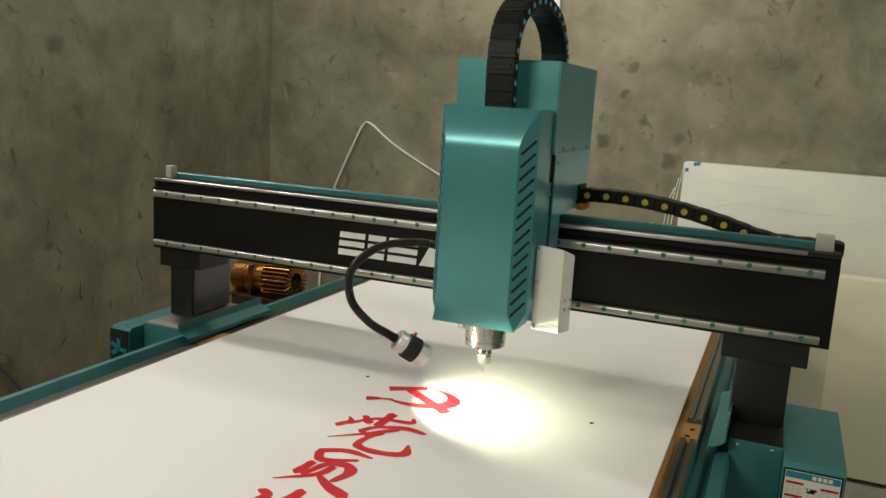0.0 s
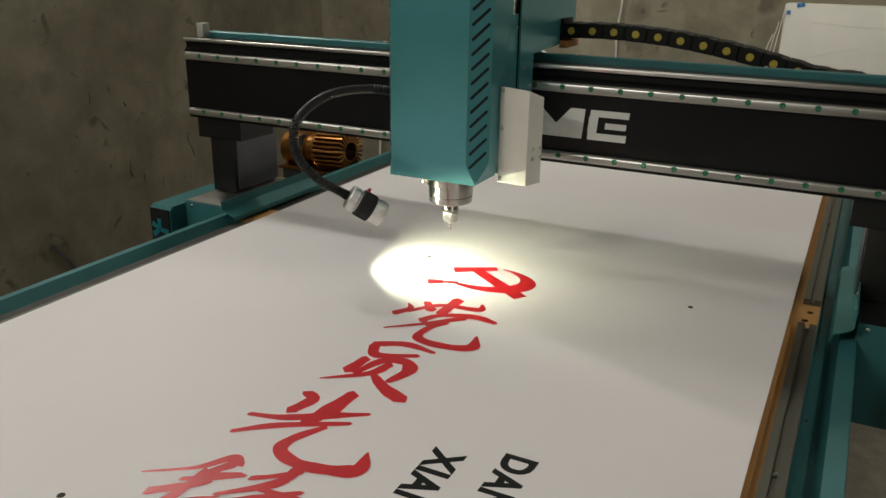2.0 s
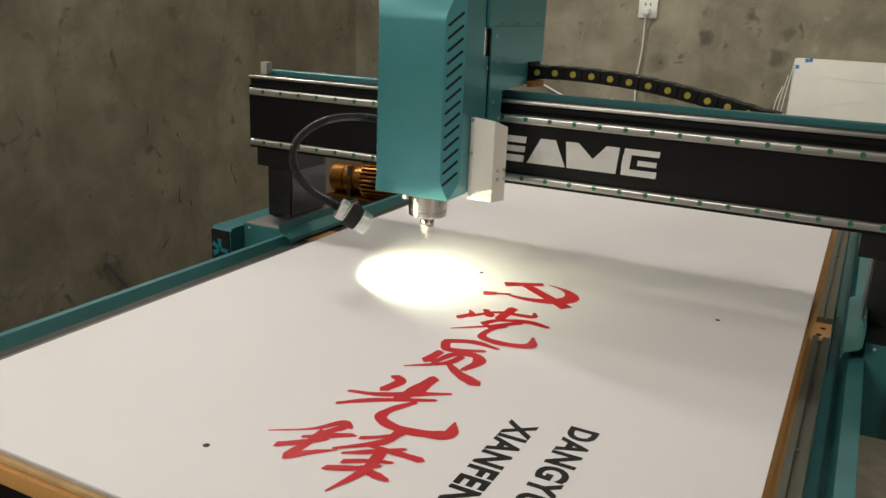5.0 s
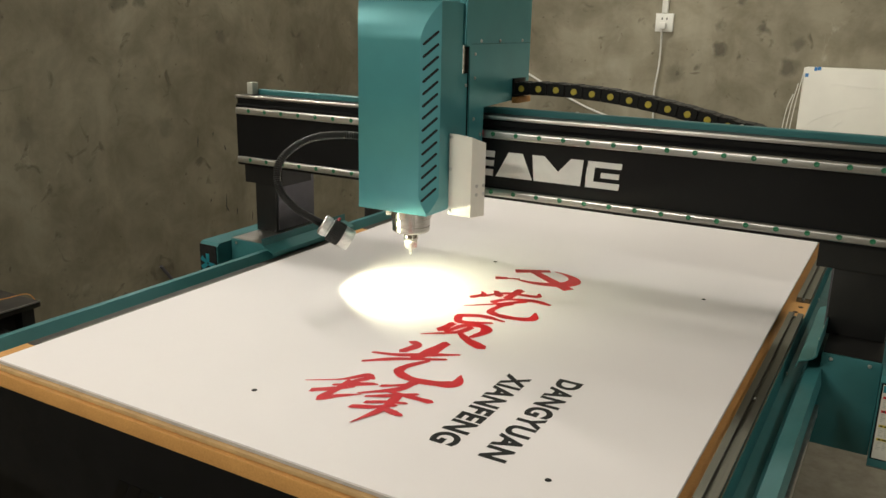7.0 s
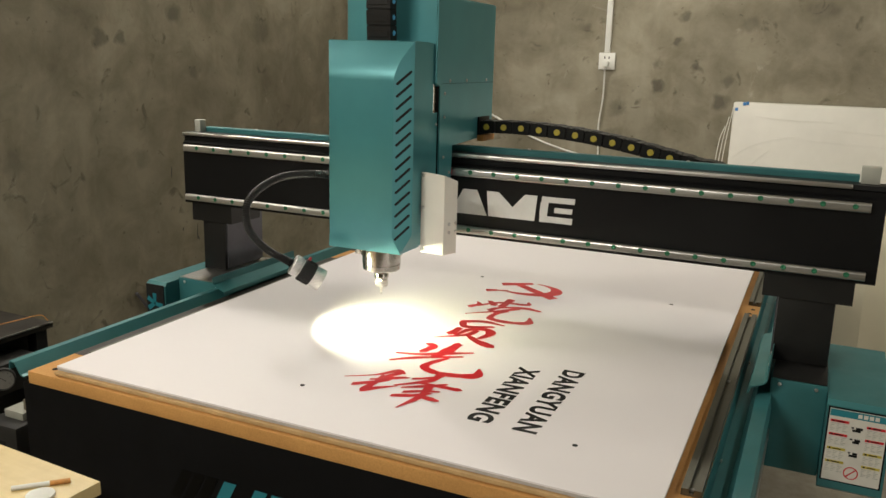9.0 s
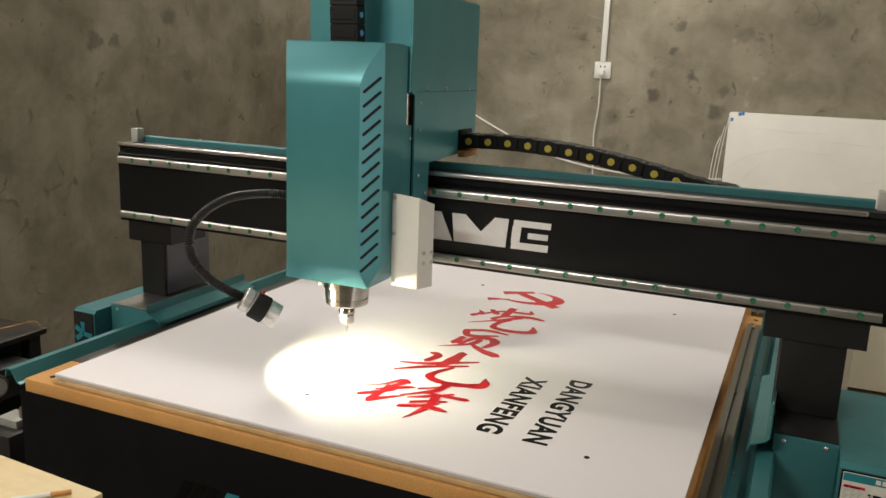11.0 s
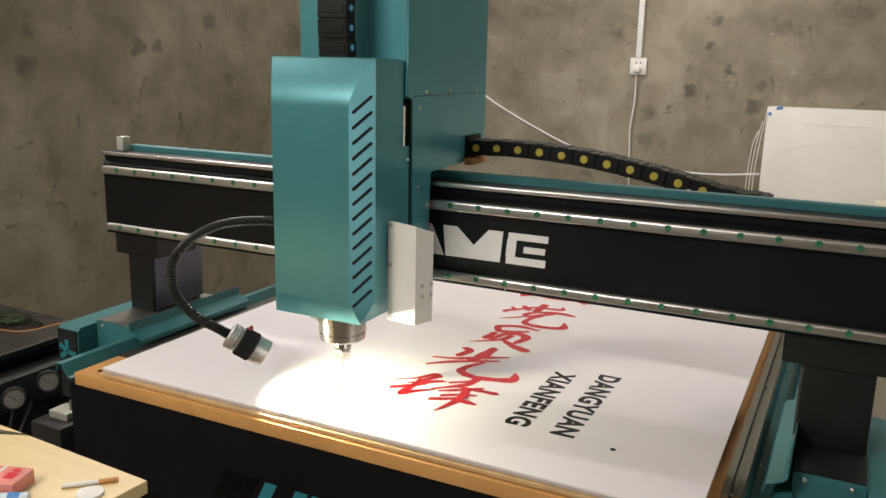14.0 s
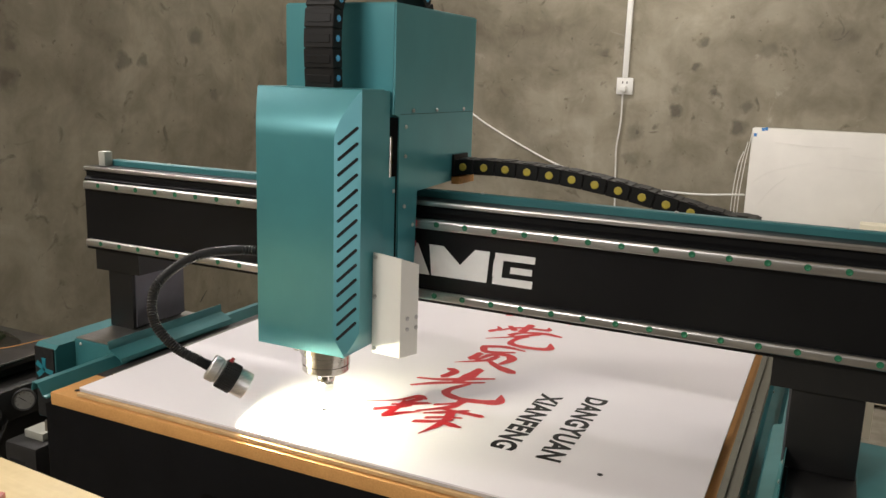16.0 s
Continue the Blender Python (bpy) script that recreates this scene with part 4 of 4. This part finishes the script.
# work lamp on a gooseneck
neck = smooth_line([(0.332, 0.575, 1.146), (0.272, 0.545, 1.157), (0.204, 0.482, 1.147), (0.174, 0.414, 1.103), (0.190, 0.386, 1.045), (0.233, 0.390, 1.000), (0.275, 0.412, 0.972), (0.291, 0.425, 0.959)], 26)
bm = bmesh.new()
tube(bm, neck, lambda i: 0.0101 if i % 2 else 0.0082, 12)
goose = part("gooseneck", bm, RUBBER, head, "black ribbed flexible lamp hose", 60)
K = 1.1
LP, LD = Vector((0.286, 0.421, 0.963)), Vector((0.71, 0.48, -0.53)).normalized()
bm = bmesh.new()
lathe(bm, LP, LD, [(K * d, K * r) for d, r in ((0, 0.011), (0.001, 0.0205), (0.003, 0.0225), (0.016, 0.0225), (0.018, 0.0205), (0.021, 0.0205))], 32)
lamp = part("lamp_body", bm, LAMP_ALU, head, "polished aluminium lamp head")
bm = bmesh.new()
q = LD.to_track_quat("Z", "Y")
rings = []
for d, r in [(K * d, K * r) for d, r in ((0.0212, 0.0225), (0.023, 0.0255), (0.048, 0.0255), (0.050, 0.0225))]:
    rings.append([LP + q @ Vector(((r - 0.0012 * (i % 2)) * math.cos(2 * math.pi * i / 72), (r - 0.0012 * (i % 2)) * math.sin(2 * math.pi * i / 72), d)) for i in range(72)])
loft(bm, rings)
part("grip", bm, RUBBER, lamp, "knurled black grip ring", 20)
bm = bmesh.new()
lathe(bm, LP, LD, [(K * d, K * r) for d, r in ((0.0502, 0.012), (0.0502, 0.0235), (0.071, 0.0235), (0.0725, 0.0225), (0.0725, 0.0210), (0.0585, 0.0165), (0.0583, 0.003))], 36)
part("bezel", bm, LAMP_ALU, lamp, "bright aluminium bezel")
bm = bmesh.new()
lathe(bm, LP, LD, [(K * d, K * r) for d, r in ((0.0587, 0.0108), (0.0593, 0.0108), (0.0597, 0.003))], 28)
part("lens", bm, LENS, lamp, "glowing lamp lens")
bm = bmesh.new()
nn = LD.cross(Vector((0, 0, 1))).normalized()
uu = nn.cross(LD).normalized()
rod(bm, LP + LD * 0.030 + uu * 0.027, LP + LD * 0.030 + uu * 0.035, 0.004, 0.0032, 12)
part("switch", bm, RED_WIRE, lamp, "small red switch")

# ---- against the north wall ----
sock = thing("wall_socket", "square white power socket on the cement wall", "socket")
bm = bmesh.new()
box(bm, 0.197, 0.287, 3.466, 3.4795, 1.398, 1.488, bevel=0.004)
plate = part("plate", bm, PLASTIC, sock)
# dark pieces on the plate stand for the shaded socket holes
for dx, z in ((-0.012, 1.462), (0.012, 1.462)):
    part("socket_hole", B(0.242 + dx - 0.003, 0.242 + dx + 0.003, 3.4655, 3.467, z - 0.006, z + 0.006), DARK, plate, "", 0)
lone("plug", B(0.224, 0.256, 3.435, 3.4655, 1.412, 1.444, bevel=0.006), PLASTIC, "white mains plug in the socket", "plug")
lone("conduit", B(0.226, 0.256, 3.462, 3.4798, 1.4885, H, bevel=0.003), PLASTIC, "white plastic cable trunking on the wall", "conduit")


def cable(points, r, label):
    bm = bmesh.new()
    tube(bm, smooth_line(points, 10), r, 8)
    return lone("cable", bm, PLASTIC, label, "cable", "white cables by the wall", "", 60)


cable([(0.240, 3.445, 1.41), (0.236, 3.462, 1.36), (0.235, 3.465, 1.24), (0.221, 3.466, 1.10), (0.226, 3.468, 0.97), (0.240, 3.468, 0.5), (0.195, 3.44, 0.01)], 0.0045, "white cable hanging from the wall socket")
cable([(-1.05, 3.44, 0.02), (-1.02, 3.45, 0.80), (-0.97, 3.46, 0.95), (-0.86, 3.46, 1.20), (-0.80, 3.462, 1.315), (-0.75, 3.462, 1.318), (-0.60, 3.46, 1.215), (-0.34, 3.455, 1.085), (-0.07, 3.45, 0.975), (0.25, 3.455, 0.905), (0.64, 3.45, 0.885), (0.93, 3.36, 0.915)], 0.0055, "thin white cable looped across the cement wall")

foam = thing("foam_board", "thick white foam slab wrapped in clear film", "foam board")
bm = bmesh.new()
box(bm, 0.935, 2.35, 3.36, 3.465, 0.03, 1.258, bevel=0.008)
part("slab", bm, FOAM, foam, "white foam slab")
for k in range(3):
    bm = bmesh.new()
    x = 0.925 - 0.016 * k
    tube(bm, smooth_line([(x + 0.012, 3.357, 1.235 - 0.05 * k), (x - 0.01, 3.352, 1.05), (x - 0.022, 3.35, 0.85), (x - 0.016, 3.35, 0.5), (x - 0.03, 3.35, 0.05)], 6), 0.0022, 6)
    part("film_fold", bm, FOAM, foam, "fold of the wrapping film", 50)
for fold in (((0.95, 0.975), (1.03, 1.035), (1.13, 1.075), (1.24, 1.10)), ((0.99, 0.86), (1.05, 0.95), (1.13, 1.03)), ((1.30, 1.085), (1.48, 1.078), (1.72, 1.07)),
             ((1.05, 1.19), (1.22, 1.178), (1.40, 1.182)), ((1.40, 1.145), (1.62, 1.132), (1.90, 1.13)), ((1.52, 0.86), (1.56, 0.93), (1.66, 0.98))):
    bm = bmesh.new()
    tube(bm, smooth_line([(x, 3.3606, z) for x, z in fold], 6), 0.0018, 6)
    part("film_fold", bm, FOAM, foam, "fold of the wrapping film", 50)
for x, z in ((0.945, 1.215), (0.995, 1.247), (0.98, 1.244)):
    part("ink_mark", B(x, x + 0.014, 3.3585, 3.3598, z, z + 0.016), BLUE_INK, foam, "small blue ink mark", 0)

lower = bmesh.new()
box(lower, 1.47, 2.9, 3.05, 3.15, 0.02, 0.862, bevel=0.006)
lone("cream_panel", lower, CREAM, "large cream panel standing on edge", "panel")
bm = bmesh.new()
ring = [(1.40, 0.02), (1.60, 0.02), (1.60, 0.835), (1.555, 0.83), (1.52, 0.845), (1.46, 0.815), (1.40, 0.825)]
loft(bm, [[(x, y, z) for x, z in ring] for y in (2.60, 2.604)])
lone("cardboard_sheet", bm, CREAM, "torn pale cardboard sheet on edge", "cardboard")

# ---- along the west wall ----
bench = thing("steel_bench", "greasy dark steel bench with air gauges", "workbench")
part("worktop", B(-1.30, -0.604, 0.02, 0.495, 0.640, 0.656, bevel=0.002), GRIME, bench, "greasy steel worktop")
# bright steel bar put in for the highlight along the lit edge
part("worktop_edge_highlight", B(-0.6072, -0.6028, 0.02, 0.495, 0.6535, 0.6572, bevel=0.0006), STEEL, bench, "bright bar added for the lit edge of the worktop")
part("cabinet", B(-1.28, -0.660, 0.06, 0.470, 0.05, 0.640, bevel=0.004), GRIME_AND_SHADE, bench, "grimy black cabinet")
for x, y in ((-0.63, 0.09), (-0.63, 0.46), (-1.27, 0.09), (-1.27, 0.46)):
    part("leg", B(x - 0.018, x + 0.018, y - 0.018, y + 0.018, 0, 0.640), GRIME_AND_SHADE, bench)


def gauge(at, facing):
    bm = bmesh.new()
    lathe(bm, at, facing, [(0, 0.018), (0.004, 0.030), (0.022, 0.030), (0.024, 0.028), (0.0235, 0.026), (0.019, 0.0255), (0.019, 0.002)], 28)
    g = part("gauge", bm, [GRIME_AND_SHADE], bench, "round air pressure gauge")
    f = Vector(facing).normalized()
    bm = bmesh.new()
    lathe(bm, Vector(at) + f * 0.0192, facing, [(0, 0.0252), (0.0006, 0.0252), (0.0007, 0.002)], 28)
    part("dial", bm, DIAL, g, "grey dial face")
    s = f.cross(Vector((0, 0, 1))).normalized()
    u = s.cross(f)
    c = Vector(at) + f * 0.0205
    bm = bmesh.new()
    rod(bm, c - (s + u * 0.7) * 0.006, c + (s + u * 0.7) * 0.012, 0.0008, n=6)
    part("needle", bm, INK, g, "", 0)
    for k in range(9):
        a = radians(-130 + 32 * k)
        p = c + (s * math.sin(a) + u * math.cos(a)) * 0.021
        bm = bmesh.new()
        rod(bm, p, p - (s * math.sin(a) + u * math.cos(a)) * 0.004, 0.0005, n=4)
        part("tick", bm, INK, g, "", 0)


gauge((-0.553, 0.285, 0.565), (0.75, -0.62, 0.12))
gauge((-0.553, 0.180, 0.553), (0.75, -0.62, 0.12))
part("manifold", B(-0.659, -0.556, 0.10, 0.40, 0.515, 0.60, bevel=0.004), GRIME_AND_SHADE, bench, "black air regulator block")
part("bracket", B(-0.447, -0.38, 0.20, 0.255, 0.512, 0.532, bevel=0.001), CAPGREY, bench, "pale grey metal bracket")
part("motor", B(-0.475, -0.36, 0.16, 0.30, 0.30, 0.5115, bevel=0.012), GRIME_AND_SHADE, bench, "dusty black motor housing")
# slots not cut: their inner shade is painted on as dark strips
for k in range(5):
    part("cooling_slot", B(-0.455, -0.40, 0.1588, 0.1602, 0.345 + 0.028 * k, 0.357 + 0.028 * k), DARK, bench, "", 0)
part("motor_stand", B(-0.50, -0.38, 0.17, 0.29, 0.0, 0.2995), GRIME_AND_SHADE, bench)
for k in range(3):
    bm = bmesh.new()
    x = -0.60 + 0.03 * k
    tube(bm, smooth_line([(x, 0.16 + 0.03 * k, 0.53), (x + 0.05, 0.13, 0.44), (x + 0.06, 0.15, 0.30), (x + 0.02, 0.2, 0.1)], 8), 0.004, 8)
    part("hose", bm, RUBBER, bench, "black air hose")
bm = bmesh.new()
for i in range(14):
    a = 2 * math.pi * i / 14
    box(bm, -0.86 + 0.05 * math.cos(a) - 0.03, -0.86 + 0.05 * math.cos(a) + 0.03, 0.40 + 0.03 * math.sin(a) - 0.02, 0.38 + 0.03 * math.sin(a) + 0.02, 0.657, 0.664 + 0.006 * random.random(), bevel=0.002, seg=1)
lone("rag", bm, LEAF, "crumpled green rag on the steel bench", "rag")
bm = bmesh.new()
rings = []
for r, z in ((1.0, 0.6565), (0.98, 0.661), (0.82, 0.669), (0.55, 0.675), (0.2, 0.677)):
    rings.append([(-0.85 + r * (0.125 + 0.014 * math.sin(5 * a)) * math.cos(a), 0.385 + r * (0.072 + 0.008 * math.sin(3 * a + 1)) * math.sin(a), z + 0.002 * math.sin(7 * a) * (r < 0.95)) for a in [2 * math.pi * i / 36 for i in range(36)]])
loft(bm, rings, True, False)
lone("plastic_bag", bm, FILM, "clear plastic bag round a green rag", "bag")
bm = bmesh.new()
tube(bm, smooth_line([(-0.95, 0.20, 0.661), (-0.82, 0.30, 0.664), (-0.72, 0.34, 0.661), (-0.66, 0.42, 0.672), (-0.625, 0.47, 0.68), (-0.612, 0.485, 0.662)], 8), 0.0014, 8)
lone("wire", bm, CORK, "thin copper wire lying across the steel bench", "wire")

bm = bmesh.new()
rod(bm, (-1.408, 1.615, 0.345), (-1.385, 1.862, 0.006), 0.0075, n=12)
lone("pipe", bm, GREYSTEEL, "thin grey pipe leaning against the wall", "pipe")

gear = thing("gear_motor", "golden brass finned gear motor on a dark stand", "gear motor")
bm = bmesh.new()
lathe(bm, (-0.44, 1.86, 0.795), (1, -0.05, 0.06), [(0, 0.045), (0.004, 0.055), (0.055, 0.055), (0.058, 0.050), (0.062, 0.050), (0.064, 0.058), (0.100, 0.058), (0.104, 0.050), (0.135, 0.050), (0.137, 0.042)], 40)
part("barrel", bm, BRASS, gear, "polished golden barrel")
fin = None
for k in range(26):
    m = Matrix.Translation((-0.30, 1.853, 0.803)) @ pose(0, 0, 0, 0, -3, -3) @ pose(0, 0, 0, 360 / 26 * k)
    if fin is None:
        fin = part("fin", B(0, 0.115, -0.0035, 0.0035, 0.030, 0.066, bevel=0.001, seg=1), BRASS, gear, "golden cooling fin")
        fin.matrix_basis = m
    else:
        share(fin, m, gear)
part("band", B(-0.36, -0.345, 1.80, 1.92, 0.735, 0.855, bevel=0.006), GRIME_AND_SHADE, gear, "black clamp band")
part("stand", B(-0.43, -0.20, 1.80, 1.93, 0.0, 0.737, bevel=0.004), GRIME_AND_SHADE, gear, "dark steel stand")
part("base_plate", B(-0.44, -0.19, 1.79, 1.94, 0.737, 0.745, bevel=0.001), BRASS, gear)

# ---- pale table by the camera ----
table = thing("side_table", "pale wood-laminate table cluttered with small things", "table")
m_tab = pose(0.372, -0.241, 0, 0, 0, -3.5)
table.matrix_basis = m_tab
part("tabletop", B(-0.95, 0.0, -0.62, 0.0, 0.727, 0.7505, bevel=0.0015), WOOD, table, "pale laminate tabletop")
part("apron", B(-0.905, -0.035, -0.565, -0.060, 0.655, 0.7265, bevel=0.002), WOOD, table, "pale wooden apron")
for x, y in ((-0.048, -0.072), (-0.892, -0.072), (-0.048, -0.548), (-0.892, -0.548)):
    part("leg", B(x - 0.025, x + 0.025, y - 0.025, y + 0.025, 0, 0.6545, bevel=0.002), WOOD, table)
TZ = 0.7507
cig = thing("cigarette", "half-smoked cigarette lying on the pale table", "cigarette")
bm = bmesh.new()
rod(bm, (0.273, -0.327, TZ + 0.004), (0.312, -0.2875, TZ + 0.004), 0.004, n=14)
part("paper", bm, PLASTIC, cig, "white paper")
bm = bmesh.new()
rod(bm, (0.3121, -0.2874, TZ + 0.004), (0.333, -0.266, TZ + 0.004), 0.0041, n=14)
part("filter", bm, CORK, cig, "tan filter")
bm = bmesh.new()
lathe(bm, (0.327, -0.318, TZ), (0, 0, 1), [(0, 0.021), (0.0035, 0.0215), (0.0045, 0.021), (0.004, 0.019), (0.0036, 0.004)], 32)
lone("lid", bm, PLASTIC, "flat round white plastic lid on the table", "lid")
bm = bmesh.new()
lathe(bm, (0.305, -0.395, TZ + 0.0085), (0.55, 0.75, 0), [(0, 0.008), (0.004, 0.0085), (0.016, 0.0085), (0.017, 0.006), (0.026, 0.005), (0.027, 0.003)], 8)
lone("cap", bm, ORANGE, "small orange plastic cap on the table", "cap", "", "", 25)
glue = thing("glue_tube", "pale blue tube lying on the table", "tube")
bm = bmesh.new()
rod(bm, (0.205, -0.425, TZ + 0.010), (0.268, -0.383, TZ + 0.010), 0.0095, n=18)
part("barrel", bm, TUBE, glue)
bm = bmesh.new()
rod(bm, (0.243, -0.4, TZ + 0.0101), (0.258, -0.39, TZ + 0.0101), 0.0097, n=18)
part("band", bm, BLUE_INK, glue, "blue printed band")
packet = thing("packet", "pink film-wrapped cigarette packet on the table", "packet")
packet.matrix_basis = pose(0.214, -0.331, TZ, 0, 0, 20)
part("carton", B(-0.092, 0.0, -0.058, 0.0, 0.0, 0.024, bevel=0.002), PINK, packet)
part("band", B(-0.05, -0.044, -0.0585, 0.0005, -0.0001, 0.0245), PAPER, packet, "pale tear strip", 0)
part("mark", B(-0.03, -0.012, -0.04, -0.02, 0.0241, 0.0245), RED, packet, "red printed mark", 0)
for k in range(4):
    bm = bmesh.new()
    a = Vector((0.02 + 0.012 * k, -0.235 + 0.004 * k, TZ + 0.0012))
    rod(bm, a, a + Vector((-0.10, -0.055 + 0.012 * k, 0.0)), 0.0011, n=6)
    lone("cable_tie", bm, GRIME_AND_SHADE, "thin dark wire tie on the table", "wire tie", "wire ties on the table")
bm = bmesh.new()
lathe(bm, (-0.03, -0.27, TZ + 0.010), (-0.9, -0.3, 0), [(0, 0.004), (0.01, 0.008), (0.06, 0.0095), (0.08, 0.007)], 14)
lone("screwdriver", bm, TEAL_MARK, "teal screwdriver handle on the table", "screwdriver")


bm = bmesh.new()
lathe(bm, (0.262, -0.430, TZ + 0.009), (0.8, -0.55, 0), [(0, 0.006), (0.002, 0.009), (0.022, 0.009), (0.026, 0.006), (0.034, 0.005)], 14)
lone("marker", bm, PURPLE, "short purple plastic marker on the table", "marker")
for dx, dy in ((-0.075, -0.015), (-0.062, -0.044), (-0.022, -0.012)):
    bm = bmesh.new()
    loft(bm, [[(dx - 0.009, dy, z), (dx, dy - 0.007, z), (dx + 0.009, dy, z), (dx, dy + 0.007, z)] for z in (0.0241, 0.0246)])
    part("mark", bm, RED, packet, "red printed diamond", 0)


# ---- what moves ----
def motions():
    def lerp(t, rows):
        for (t0, v0), (t1, v1) in zip(rows, rows[1:]):
            if t <= t1:
                return v0 + (v1 - v0) * (t - t0) / (t1 - t0)
        return rows[-1][1]
    along = [(0, 0.522), (4.66, 0.522), (12.60, -0.4335), (16, -0.4335)]
    across = [(0, 0.355), (3.52, -0.0785), (4.66, -0.0785), (12.60, 0.070), (16, 0.070)]
    down = [(0, 0.0), (12.78, 0.0), (15.10, -0.048), (16, -0.048)]
    times = [0.25 * i for i in range(65)]
    for extra in (3.45, 3.6, 4.6, 4.72, 12.55, 12.65, 12.72, 12.85, 15.05, 15.15):
        times.append(extra)
    times.sort()
    # the flat chain lies down sooner as the carriage moves along the beam
    bends = [0, 0.5, 1, 1.5, 2, 2.5, 3, 3.5, 4.6, 6, 8, 10, 12.6, 16]
    rows = []
    for t in bends:
        line = flat_line(1.0 - 0.62 * max(0.0, lerp(t, across) + 0.03))
        rows.append([m for link, spots in link_poses(line, 0.0475, 0.062, (0, 1, 0), (-1,)) for m in (link, *spots)])
    for k, o in enumerate(flat_chain):
        walk(o, [(t, r[k]) for t, r in zip(bends, rows)])
    walk(gantry, [(t, pose(0, lerp(t, along), 0)) for t in times])
    walk(carriage, [(t, pose(lerp(t, across), lerp(t, along), 0)) for t in times])
    walk(head, [(t, pose(lerp(t, across), lerp(t, along), lerp(t, down))) for t in times])


motions()
